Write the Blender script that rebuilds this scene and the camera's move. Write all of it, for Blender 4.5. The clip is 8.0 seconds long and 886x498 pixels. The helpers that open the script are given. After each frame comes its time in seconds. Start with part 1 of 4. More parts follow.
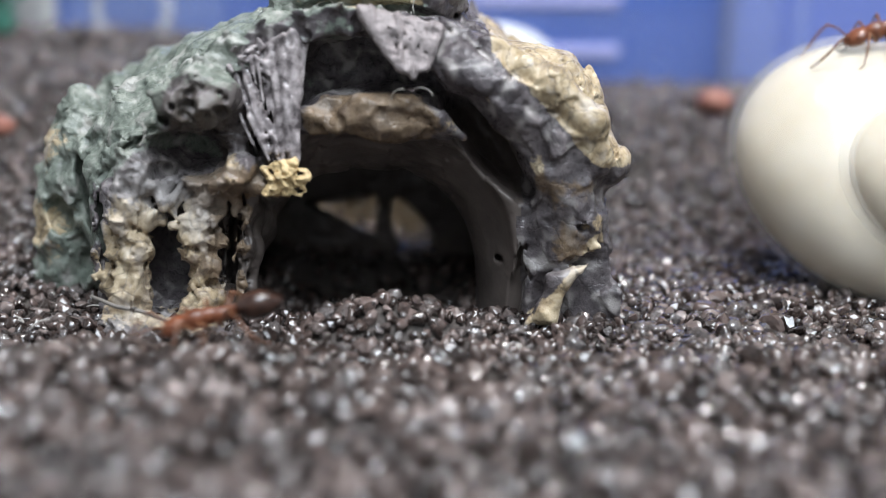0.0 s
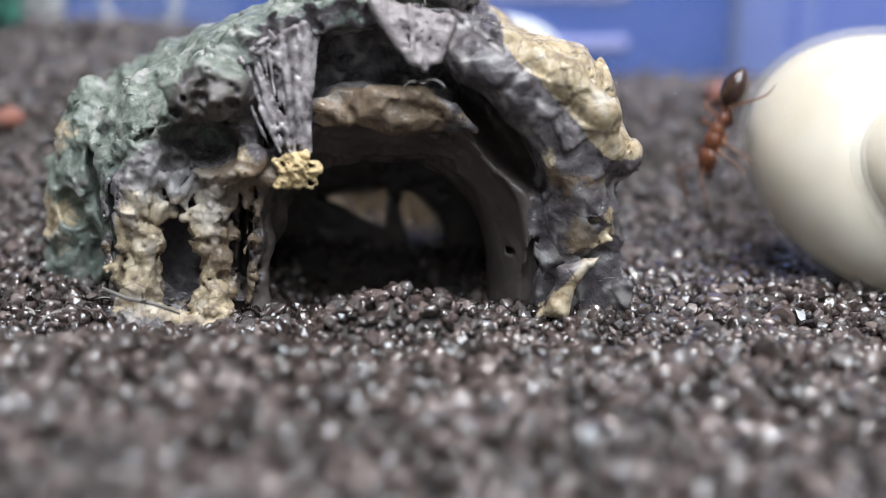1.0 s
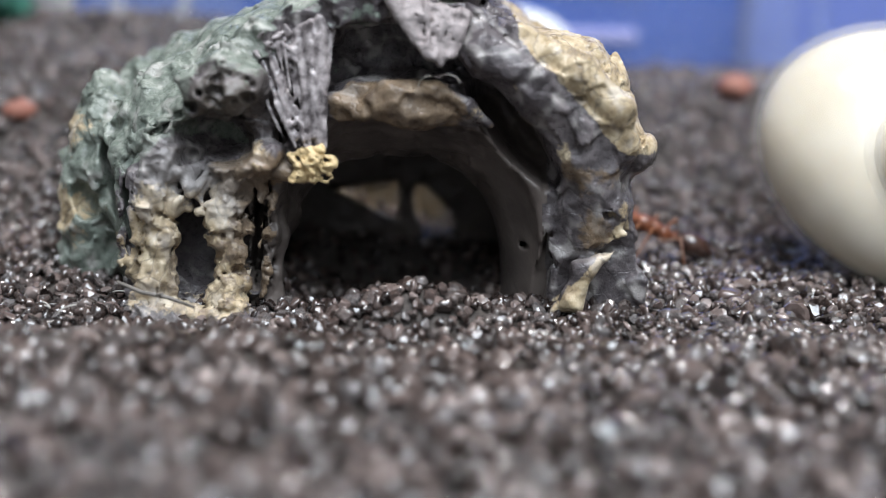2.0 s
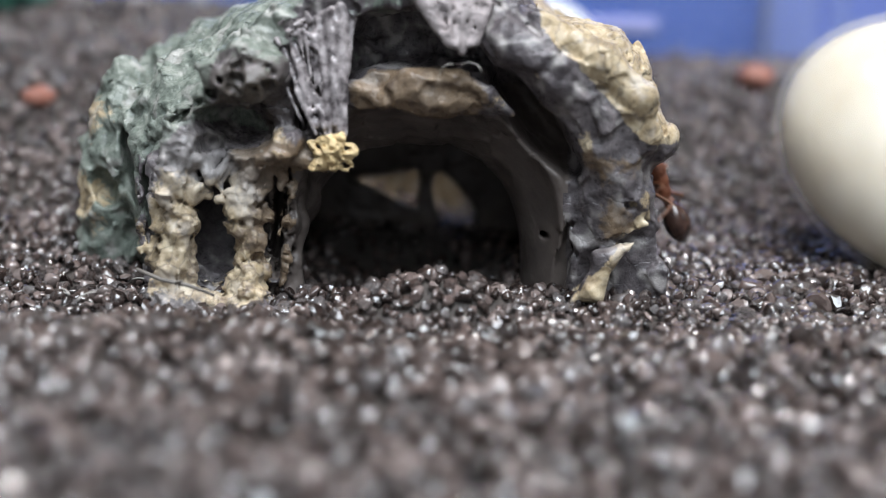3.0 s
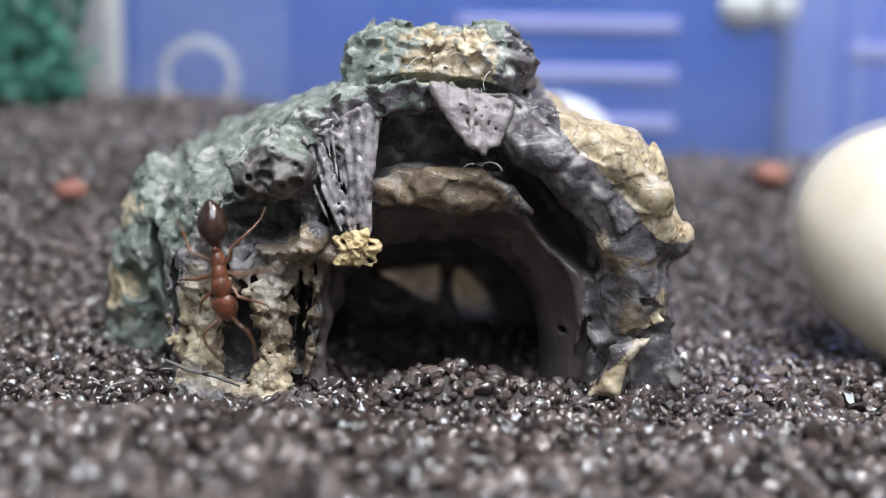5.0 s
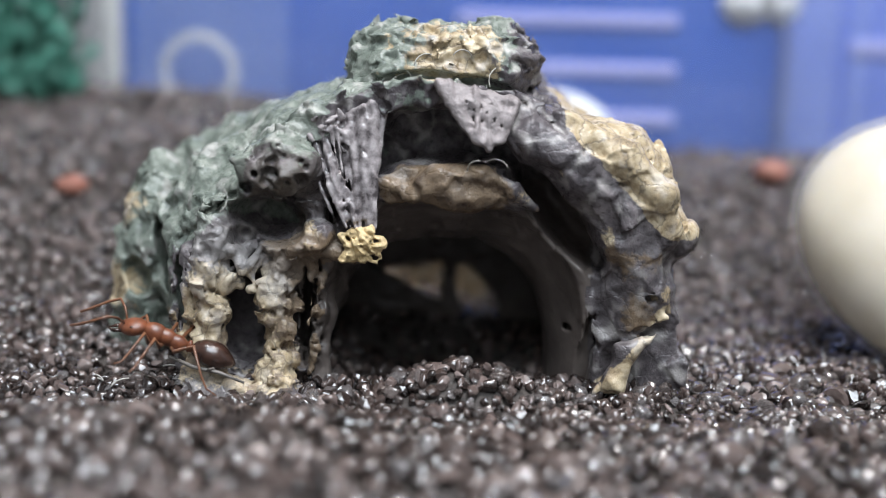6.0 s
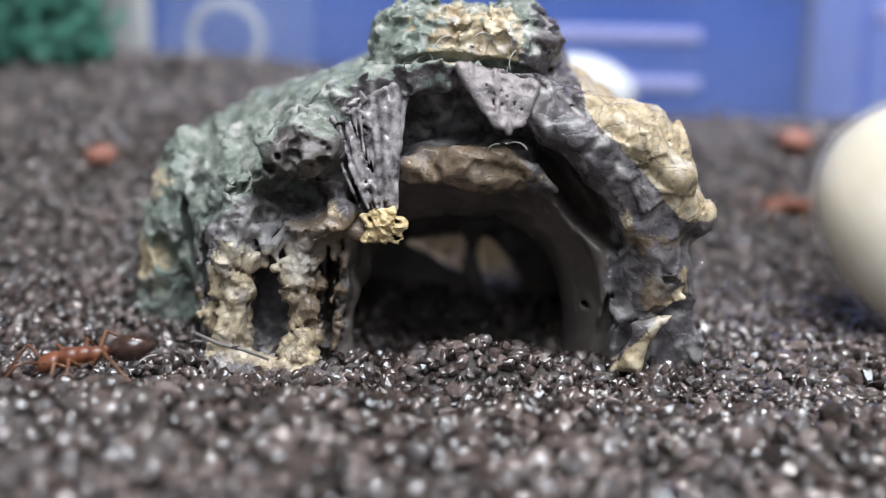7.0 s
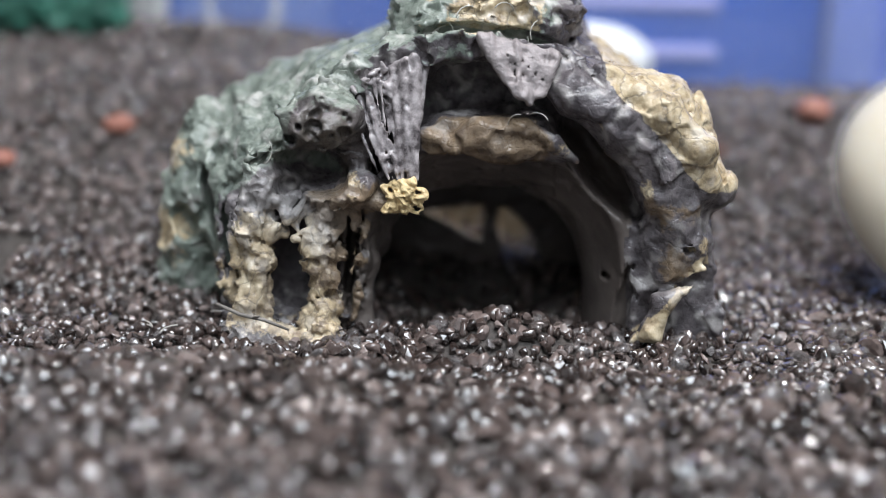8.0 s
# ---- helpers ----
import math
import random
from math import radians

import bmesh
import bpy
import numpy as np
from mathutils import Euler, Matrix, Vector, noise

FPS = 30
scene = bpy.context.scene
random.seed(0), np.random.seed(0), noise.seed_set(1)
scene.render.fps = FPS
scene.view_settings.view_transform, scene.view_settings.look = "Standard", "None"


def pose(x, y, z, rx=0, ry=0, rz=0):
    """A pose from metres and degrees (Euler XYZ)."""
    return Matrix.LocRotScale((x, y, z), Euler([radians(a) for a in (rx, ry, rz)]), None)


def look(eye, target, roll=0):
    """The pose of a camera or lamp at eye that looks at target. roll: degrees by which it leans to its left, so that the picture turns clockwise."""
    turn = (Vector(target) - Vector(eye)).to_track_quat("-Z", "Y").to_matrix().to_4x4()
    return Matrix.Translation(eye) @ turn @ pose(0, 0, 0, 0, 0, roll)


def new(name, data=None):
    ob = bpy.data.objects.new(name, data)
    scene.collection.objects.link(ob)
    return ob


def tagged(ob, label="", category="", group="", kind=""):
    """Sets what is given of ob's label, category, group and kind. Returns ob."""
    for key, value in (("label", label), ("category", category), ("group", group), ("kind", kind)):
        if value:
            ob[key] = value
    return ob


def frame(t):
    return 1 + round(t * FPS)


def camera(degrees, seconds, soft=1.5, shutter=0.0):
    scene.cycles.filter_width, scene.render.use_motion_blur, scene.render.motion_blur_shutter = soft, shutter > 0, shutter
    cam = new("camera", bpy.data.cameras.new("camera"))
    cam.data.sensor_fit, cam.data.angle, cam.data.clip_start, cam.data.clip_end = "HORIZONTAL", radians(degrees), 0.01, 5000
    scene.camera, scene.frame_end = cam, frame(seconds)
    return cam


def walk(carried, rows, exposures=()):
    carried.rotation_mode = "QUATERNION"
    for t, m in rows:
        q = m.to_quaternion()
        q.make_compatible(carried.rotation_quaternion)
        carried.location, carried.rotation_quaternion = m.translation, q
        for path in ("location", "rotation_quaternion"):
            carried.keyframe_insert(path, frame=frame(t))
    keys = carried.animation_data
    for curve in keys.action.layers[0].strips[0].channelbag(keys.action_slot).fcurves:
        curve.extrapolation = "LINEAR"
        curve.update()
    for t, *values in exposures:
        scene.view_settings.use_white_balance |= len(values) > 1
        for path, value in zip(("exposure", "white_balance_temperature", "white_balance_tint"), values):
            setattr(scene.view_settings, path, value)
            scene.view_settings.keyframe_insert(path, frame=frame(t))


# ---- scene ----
# ---- camera ----
cam = camera(34.0, 8.0, soft=0.8, shutter=0.5)
cam.data.dof.use_dof = True
cam.data.dof.focus_distance = 0.1268
cam.data.dof.aperture_fstop = 13.2
cam.data.dof.aperture_blades = 0
PATH = [
    (0, (0.00710, -0.12098, 0.03636), (0.01071, 0.07328, -0.01112), 0.487),
    (0.5, (0.00636, -0.12095, 0.03661), (0.01019, 0.07316, -0.01142), 0.536),
    (1, (0.00640, -0.12089, 0.03641), (0.00959, 0.07309, -0.01219), 0.520),
    (1.5, (0.00587, -0.12078, 0.03665), (0.00886, 0.07303, -0.01263), 0.561),
    (1.7, (0.00528, -0.12082, 0.03693), (0.00864, 0.07290, -0.01270), 0.652),
    (2.8, (0.00540, -0.12051, 0.03683), (0.00624, 0.07279, -0.01451), 0.700),
    (3, (0.00478, -0.12035, 0.03677), (0.00581, 0.07288, -0.01484), 0.831),
    (3.5, (0.00447, -0.12041, 0.03743), (0.00456, 0.07252, -0.01526), 1.042),
    (3.7, (0.00484, -0.12136, 0.03804), (0.00392, 0.07165, -0.01439), 1.052),
    (3.8, (0.00459, -0.12192, 0.03795), (0.00349, 0.07179, -0.01129), 1.073),
    (3.9, (0.00433, -0.12247, 0.03786), (0.00328, 0.07193, -0.00798), 1.095),
    (4, (0.00408, -0.12303, 0.03777), (0.00331, 0.07207, -0.00622), 1.116),
    (4.2, (0.00504, -0.12397, 0.03741), (0.00306, 0.07167, -0.00407), 1.052),
    (4.5, (0.00436, -0.12375, 0.03804), (0.00314, 0.07215, -0.00225), 1.158),
    (4.7, (0.00460, -0.12362, 0.03797), (0.00283, 0.07244, -0.00146), 1.114),
    (5.8, (0.00416, -0.12340, 0.03779), (0.00283, 0.07260, -0.00201), 1.265),
    (6, (0.00347, -0.12332, 0.03809), (0.00278, 0.07258, -0.00219), 1.339),
    (6.5, (0.00379, -0.12347, 0.03951), (0.00236, 0.07186, -0.00343), 1.382),
    (6.8, (0.00489, -0.12457, 0.04186), (0.00095, 0.06983, -0.00496), 1.296),
    (7, (0.00435, -0.12460, 0.04203), (-0.00044, 0.06938, -0.00643), 1.248),
    (7.2, (0.00394, -0.12467, 0.04249), (-0.00128, 0.06885, -0.00776), 1.274),
    (7.5, (0.00319, -0.12489, 0.04235), (-0.00270, 0.06835, -0.00886), 1.220),
    (7.7, (0.00317, -0.12471, 0.04247), (-0.00277, 0.06830, -0.00960), 1.275),
    (8, (0.00351, -0.12450, 0.04242), (-0.00266, 0.06824, -0.01062), 1.221),
]
walk(cam, [(t, look(eye, target, roll)) for t, eye, target, roll in PATH])

# ---- light ----
MM = 0.001
world = bpy.data.worlds.new("room_air")
scene.world = world
world.use_nodes = True
world.node_tree.nodes["Background"].inputs[0].default_value = (0.80, 0.88, 1.0, 1)
world.node_tree.nodes["Background"].inputs[1].default_value = 0.22
scene.view_settings.exposure = 0.0


def area_lamp(name, eye, target, size, watts, colour):
    data = bpy.data.lights.new(name, "AREA")
    data.shape, data.size, data.energy, data.color = "DISK", size, watts, colour
    ob = new(name, data)
    ob.matrix_basis = look(eye, target)
    return ob


area_lamp("key_lamp", (-0.030, -0.030, 0.33), (0.005, 0.008, 0.0), 0.045, 0.36, (1.0, 0.965, 0.97))
# second overhead lamp, unseen, added for more gravel glints and a brighter right side
area_lamp("key_lamp", (0.080, -0.020, 0.30), (0.010, 0.008, 0.0), 0.045, 0.50, (1.0, 0.965, 0.97))
# unseen soft lamp added as fill to lift the dark front
area_lamp("fill_lamp", (0.2, -0.75, 1.30), (0.0, 0.0, 0.0), 1.0, 34.0, (0.83, 0.91, 1.0))

# ---- materials ----


def mat(name):
    m = bpy.data.materials.new(name)
    m.use_nodes = True
    nt = m.node_tree
    return m, nt, nt.nodes["Principled BSDF"]


def noise_node(nt, scale, detail=4, rough=0.55, coord="Object", kind="ShaderNodeTexNoise"):
    tc = nt.nodes.new("ShaderNodeTexCoord")
    n = nt.nodes.new(kind)
    n.inputs["Scale"].default_value = scale
    if kind == "ShaderNodeTexNoise":
        n.inputs["Detail"].default_value, n.inputs["Roughness"].default_value = detail, rough
    nt.links.new(tc.outputs[coord], n.inputs["Vector"])
    return n


def ramp_node(nt, source, stops):
    r = nt.nodes.new("ShaderNodeValToRGB")
    while len(r.color_ramp.elements) < len(stops):
        r.color_ramp.elements.new(0.5)
    for e, (p, c) in zip(r.color_ramp.elements, stops):
        e.position, e.color = p, (*c, 1) if len(c) == 3 else c
    nt.links.new(source, r.inputs[0])
    return r


def mix_node(nt, factor, a, b, blend="MIX"):
    m = nt.nodes.new("ShaderNodeMix")
    m.data_type, m.blend_type = "RGBA", blend
    if isinstance(factor, float):
        m.inputs[0].default_value = factor
    else:
        nt.links.new(factor, m.inputs[0])
    for slot, v in ((6, a), (7, b)):
        if isinstance(v, tuple):
            m.inputs[slot].default_value = (*v, 1)
        else:
            nt.links.new(v, m.inputs[slot])
    return m.outputs[2]


def bump_node(nt, height, strength, distance, normal=None):
    b = nt.nodes.new("ShaderNodeBump")
    b.inputs["Strength"].default_value, b.inputs["Distance"].default_value = strength, distance
    nt.links.new(height, b.inputs["Height"])
    if normal is not None:
        nt.links.new(normal, b.inputs["Normal"])
    return b.outputs[0]


def plain_mat(name, colour, rough, metal=0.0, vary=0.15, scale=400.0, bump=0.1, bump_size=0.0002):
    m, nt, b = mat(name)
    n = noise_node(nt, scale)
    lo, hi = (tuple(c * (1 - vary) for c in colour), tuple(min(1, c * (1 + vary)) for c in colour))
    nt.links.new(ramp_node(nt, n.outputs[0], ((0.3, lo), (0.7, hi))).outputs[0], b.inputs["Base Color"])
    b.inputs["Roughness"].default_value, b.inputs["Metallic"].default_value = rough, metal
    if bump:
        nt.links.new(bump_node(nt, noise_node(nt, scale * 4).outputs[0], bump, bump_size), b.inputs["Normal"])
    return m


def rock_mat():
    m, nt, b = mat("painted_resin_rock")
    at = nt.nodes.new("ShaderNodeAttribute")
    at.attribute_name = "pigment"
    sep = nt.nodes.new("ShaderNodeSeparateColor")
    nt.links.new(at.outputs["Color"], sep.inputs[0])
    big, mid, fine = noise_node(nt, 170, 4), noise_node(nt, 700, 5, 0.62), noise_node(nt, 2600, 4, 0.6)
    grey = ramp_node(nt, mid.outputs[0], ((0.30, (0.040, 0.035, 0.038)), (0.5, (0.088, 0.077, 0.082)), (0.70, (0.19, 0.168, 0.172)))).outputs[0]
    green = ramp_node(nt, mid.outputs[0], ((0.28, (0.065, 0.080, 0.066)), (0.5, (0.170, 0.195, 0.166)), (0.72, (0.29, 0.31, 0.27)))).outputs[0]
    cream = ramp_node(nt, mid.outputs[0], ((0.30, (0.15, 0.112, 0.07)), (0.47, (0.41, 0.318, 0.197)), (0.7, (0.60, 0.51, 0.36)))).outputs[0]
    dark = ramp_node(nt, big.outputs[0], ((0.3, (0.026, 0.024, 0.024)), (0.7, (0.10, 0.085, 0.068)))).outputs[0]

    flake = mix_node(nt, 0.45, big.outputs[0], noise_node(nt, 1000, 5, 0.7).outputs[0])
    cell = noise_node(nt, 430, kind="ShaderNodeTexVoronoi")
    cell.feature = "DISTANCE_TO_EDGE"
    bent = nt.nodes.new("ShaderNodeVectorMath")
    bent.operation = "MULTIPLY_ADD"
    bent.inputs[1].default_value = (0.0028, 0.0028, 0.0028)
    place = nt.nodes.new("ShaderNodeTexCoord")
    nt.links.new(noise_node(nt, 380, 4).outputs["Color"], bent.inputs[0])
    nt.links.new(place.outputs["Object"], bent.inputs[2])
    nt.links.new(bent.outputs[0], cell.inputs["Vector"])
    crack = ramp_node(nt, cell.outputs["Distance"], ((0.0, (0.35, 0.35, 0.35)), (0.05, (1, 1, 1)))).outputs[0]
    cream = mix_node(nt, crack, (0.12, 0.10, 0.08), cream)

    def patchy(channel, spread=1.9):
        s = nt.nodes.new("ShaderNodeMath")
        s.operation = "MULTIPLY_ADD"
        s.inputs[1].default_value, s.inputs[2].default_value = spread, -spread / 2
        nt.links.new(flake, s.inputs[0])
        a = nt.nodes.new("ShaderNodeMath")
        a.operation = "ADD"
        nt.links.new(channel, a.inputs[0])
        nt.links.new(s.outputs[0], a.inputs[1])
        r = ramp_node(nt, a.outputs[0], ((0.45, (0, 0, 0)), (0.55, (1, 1, 1))))
        return r.outputs[0]

    c = mix_node(nt, patchy(sep.outputs[0]), grey, green)
    c = mix_node(nt, patchy(sep.outputs[1]), c, cream)
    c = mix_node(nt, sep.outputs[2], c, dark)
    tan = ramp_node(nt, mid.outputs[0], ((0.3, (0.085, 0.060, 0.042)), (0.6, (0.22, 0.160, 0.106)))).outputs[0]
    c = mix_node(nt, patchy(at.outputs["Alpha"], 1.2), c, tan)
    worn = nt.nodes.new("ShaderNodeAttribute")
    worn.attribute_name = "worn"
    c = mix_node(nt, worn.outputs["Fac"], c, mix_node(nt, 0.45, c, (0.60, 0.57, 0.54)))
    nt.links.new(c, b.inputs["Base Color"])
    nt.links.new(ramp_node(nt, fine.outputs[0], ((0.35, (0.22,) * 3), (0.7, (0.48,) * 3))).outputs[0], b.inputs["Roughness"])
    b.inputs["Specular IOR Level"].default_value = 0.45
    n0 = bump_node(nt, crack, 0.3, 0.0002)
    n1 = bump_node(nt, mid.outputs[0], 0.45, 0.0005, n0)
    nt.links.new(bump_node(nt, fine.outputs[0], 0.3, 0.00018, n1), b.inputs["Normal"])
    return m


def grain_mat():
    m, nt, b = mat("wet_quartz_gravel")
    g = nt.nodes.new("ShaderNodeNewGeometry")
    c = ramp_node(nt, g.outputs["Random Per Island"], ((0.0, (0.016, 0.011, 0.010)), (0.33, (0.058, 0.040, 0.034)), (0.62, (0.142, 0.104, 0.093)), (0.85, (0.30, 0.248, 0.23)), (1.0, (0.42, 0.385, 0.38))))
    n = noise_node(nt, 1500, 3)
    nt.links.new(mix_node(nt, 0.5, c.outputs[0], ramp_node(nt, n.outputs[0], ((0.3, (0.35,) * 3), (0.7, (1.0,) * 3))).outputs[0], "MULTIPLY"), b.inputs["Base Color"])
    clear = ramp_node(nt, g.outputs["Random Per Island"], ((0.74, (0.0,) * 3), (0.78, (0.7,) * 3)))
    nt.links.new(clear.outputs[0], b.inputs["Transmission Weight"])
    b.inputs["Roughness"].default_value = 0.27
    b.inputs["Specular IOR Level"].default_value = 0.55
    b.inputs["Coat Weight"].default_value, b.inputs["Coat Roughness"].default_value, b.inputs["Coat IOR"].default_value = 0.65, 0.13, 1.65
    nt.links.new(bump_node(nt, noise_node(nt, 1600, 2).outputs[0], 0.15, 0.0002), b.inputs["Normal"])
    return m


def clear_mat(name, colour, alpha, rough):
    m, nt, b = mat(name)
    b.inputs["Base Color"].default_value = (*colour, 1)
    b.inputs["Roughness"].default_value, b.inputs["Alpha"].default_value = rough, alpha
    n = noise_node(nt, 60, 3)
    nt.links.new(ramp_node(nt, n.outputs[0], ((0.3, (alpha * 0.75,) * 3), (0.7, (min(1, alpha * 1.25),) * 3))).outputs[0], b.inputs["Alpha"])
    return m


ROCK, GRAIN = rock_mat(), grain_mat()
INNER = plain_mat("smooth_brown_resin", (0.100, 0.083, 0.074), 0.38, scale=220, vary=0.45, bump=0.35, bump_size=0.0004)
SOIL = plain_mat("packed_fine_soil", (0.05, 0.042, 0.037), 0.6, scale=900, vary=0.5, bump=0.6, bump_size=0.0004)
BLUE = plain_mat("blue_printed_card", (0.018, 0.088, 0.42), 0.45, scale=60, vary=0.06)
PALE_INK = plain_mat("pale_lilac_print", (0.32, 0.34, 0.66), 0.5, scale=90, vary=0.05)
WHITE_INK_AND_GLARE = plain_mat("white_print_and_glare", (0.85, 0.86, 0.86), 0.5, scale=90, vary=0.04)
FROST = clear_mat("scuffed_clear_plastic", (0.45, 0.54, 0.80), 0.10, 0.3)
RIM = clear_mat("thick_clear_plastic", (0.80, 0.82, 0.90), 0.27, 0.2)
WALL = plain_mat("off_white_wall_paint", (0.62, 0.61, 0.60), 0.8, scale=8, vary=0.05)
TABLE = plain_mat("grey_table_laminate", (0.25, 0.24, 0.23), 0.5, scale=30)
RED_BIT = plain_mat("red_brown_grit", (0.30, 0.125, 0.090), 0.6, scale=700, vary=0.3)

# ---- mesh helpers ----


def link_mesh(name, verts, faces, material, parent=None, smooth=True, label=""):
    me = bpy.data.meshes.new(name)
    me.from_pydata([tuple(v) for v in verts], [], [tuple(f) for f in faces])
    me.validate()
    me.materials.append(material)
    me.shade_smooth() if smooth else None
    ob = new(name, me)
    if parent is not None:
        ob.parent = parent
    return tagged(ob, label) if label else ob


def part(name, bm, material, parent, label="", smooth=True):
    me = bpy.data.meshes.new(name)
    bmesh.ops.recalc_face_normals(bm, faces=bm.faces)
    bm.to_mesh(me)
    bm.free()
    me.materials.append(material)
    if smooth:
        me.shade_smooth()
    ob = new(name, me)
    if parent is not None:
        ob.parent = parent
    return tagged(ob, label) if label else ob


def add_ball(bm, c, r, turn=None, seg=20, rings=12):
    m = Matrix.Translation(c) @ (turn.to_4x4() if turn else Matrix.Identity(4)) @ Matrix.Diagonal((*r, 1))
    return bmesh.ops.create_uvsphere(bm, u_segments=seg, v_segments=rings, radius=1, matrix=m)["verts"]


def add_box(bm, lo, hi, bevel=0.0):
    size, mid = [b - a for a, b in zip(lo, hi)], [(a + b) / 2 for a, b in zip(lo, hi)]
    vs = bmesh.ops.create_cube(bm, size=1, matrix=Matrix.Translation(mid) @ Matrix.Diagonal((*size, 1)))["verts"]
    if bevel:
        edges = list({e for v in vs for e in v.link_edges})
        bmesh.ops.bevel(bm, geom=edges, offset=bevel, segments=2, affect="EDGES", profile=0.5)


def add_tube(bm, points, radii, seg=8):
    """A tapered tube through the points, closed at both ends."""
    pts = [Vector(p) for p in points]
    loops = []
    for i, (p, r) in enumerate(zip(pts, radii)):
        d = (pts[min(i + 1, len(pts) - 1)] - pts[max(i - 1, 0)]).normalized()
        u = d.cross(Vector((0.13, 0.31, 0.94))).normalized()
        v = d.cross(u)
        loops.append([bm.verts.new(p + r * (math.cos(2 * math.pi * k / seg) * u + math.sin(2 * math.pi * k / seg) * v)) for k in range(seg)])
    for a, b in zip(loops, loops[1:]):
        for k in range(seg):
            bm.faces.new((a[k], a[(k + 1) % seg], b[(k + 1) % seg], b[k]))
    bm.faces.new(loops[0][::-1])
    bm.faces.new(loops[-1])


TABLE_3D = np.random.RandomState(7).rand(64, 64, 64).astype(np.float32)


def value_noise(x, y, z, size, shift=0.0):
    """Smooth noise in 0..1 with bumps of the given size."""
    out = []
    for c, s in ((x, 3.7), (y, 11.3), (z, 5.9)):
        q = c / size + s + shift
        i = np.floor(q).astype(np.int32)
        f = (q - i).astype(np.float32)
        out.append((i & 63, (i + 1) & 63, f * f * (3 - 2 * f)))
    (x0, x1, fx), (y0, y1, fy), (z0, z1, fz) = out
    t = TABLE_3D
    a = t[x0, y0, z0] * (1 - fx) + t[x1, y0, z0] * fx
    b = t[x0, y1, z0] * (1 - fx) + t[x1, y1, z0] * fx
    c = t[x0, y0, z1] * (1 - fx) + t[x1, y0, z1] * fx
    d = t[x0, y1, z1] * (1 - fx) + t[x1, y1, z1] * fx
    return (a * (1 - fy) + b * fy) * (1 - fz) + (c * (1 - fy) + d * fy) * fz


def cells(x, y, z, size, shifts):
    """For each point the cells round it: the table's indices and the three gaps to the point scattered in the cell."""
    q = [(c / size + s).astype(np.float32) for c, s in zip((x, y, z), shifts)]
    low = [np.floor(c) for c in q]
    at = [v.astype(np.int32) for v in low]
    part_way = [c - v for c, v in zip(q, low)]
    for a in (-1, 0, 1):
        for b in (-1, 0, 1):
            for c in (-1, 0, 1):
                k = [(v + o) & 63 for v, o in zip(at, (a, b, c))]
                yield k, [p - np.float32(o) - TABLE_3D[k[n], k[(n + 1) % 3], k[(n + 2) % 3]] for n, (p, o) in enumerate(zip(part_way, (a, b, c)))]


def scallops(x, y, z, size, shift=0):
    """Distance to the nearest of scattered points, in cells of the given size: hollows that meet in sharp ridges."""
    best = np.full(x.shape, 9.0, np.float32)
    for _, g in cells(x, y, z, size, (3.1 + shift, 7.7 + shift, 1.9 + shift)):
        best = np.minimum(best, g[0] * g[0] + g[1] * g[1] + g[2] * g[2])
    return np.sqrt(best)


def chips(x, y, z, size, shift=0):
    """Flat facets at odd slants that meet in small cliffs, one round each scattered point."""
    best, out = np.full(x.shape, 9.0, np.float32), np.zeros(x.shape, np.float32)
    for k, g in cells(x, y, z, size, (8.3 + shift, 2.9 + shift, 6.1 + shift)):
        d = g[0] * g[0] + g[1] * g[1] + g[2] * g[2]
        near = d < best
        best[near] = d[near]
        kn = [v[near] for v in k]
        out[near] = sum((2 * TABLE_3D[kn[n], kn[(n + 2) % 3], (kn[(n + 1) % 3] + 17) & 63] - 1) * g[n][near] for n in range(3))
    return out


def step(a, b, v):
    f = np.clip((v - a) / (b - a), 0, 1)
    return f * f * (3 - 2 * f)


# ---- ground ----


def ground_z(x, y):
    """Height of the gravel, all in millimetres."""
    left = step(15, -30, x)
    z = (1 - left) * 10.3 * step(27, 67, y) + left * (1.6 * step(0, 20, y) + 12.6 * step(17, 62, y) + 3.5 * step(60, 86, y))
    # the bank that lies before the hollow in front of the rock
    near_left = step(4, -9, x)
    bank = 2.8 * near_left + 1.1 * (1 - near_left)
    z = z + bank * step(-8.0, -18.5, y) - 0.9 * step(-22, -50, y)
    z = z + 3.2 * np.exp(-((x - 4.6) / 6.2) ** 2 - ((y + 2.5) / 3.8) ** 2)
    z = z - 4.5 * step(1, 6, y) * step(25, 21, y) * np.exp(-((x - 2.6) / 9.5) ** 4)
    z = z - 3.2 * np.exp(-((x - 3) / 8.0) ** 2 - ((y - 34.5) / 4.5) ** 2)
    z = z + 0.8 * (value_noise(x, y, x * 0, 9.0) - 0.5) + 0.5 * (value_noise(x, y, x * 0, 4.0) - 0.5)
    return z


def ground():
    xs, ys = np.linspace(-150, 170, 161), np.concatenate([np.linspace(-125, -40, 12), np.linspace(-38, 84, 100)])
    gx, gy = np.meshgrid(xs, ys)
    gz = ground_z(gx, gy) - 0.45
    verts = np.stack([gx, gy, gz], -1).reshape(-1, 3) * MM
    n, m = len(xs), len(ys)
    faces = [(j * n + i, j * n + i + 1, (j + 1) * n + i + 1, (j + 1) * n + i) for j in range(m - 1) for i in range(n - 1)]
    tagged(link_mesh("ground", verts, faces, SOIL), "dark packed soil under the wet gravel", "ground", kind="structure")


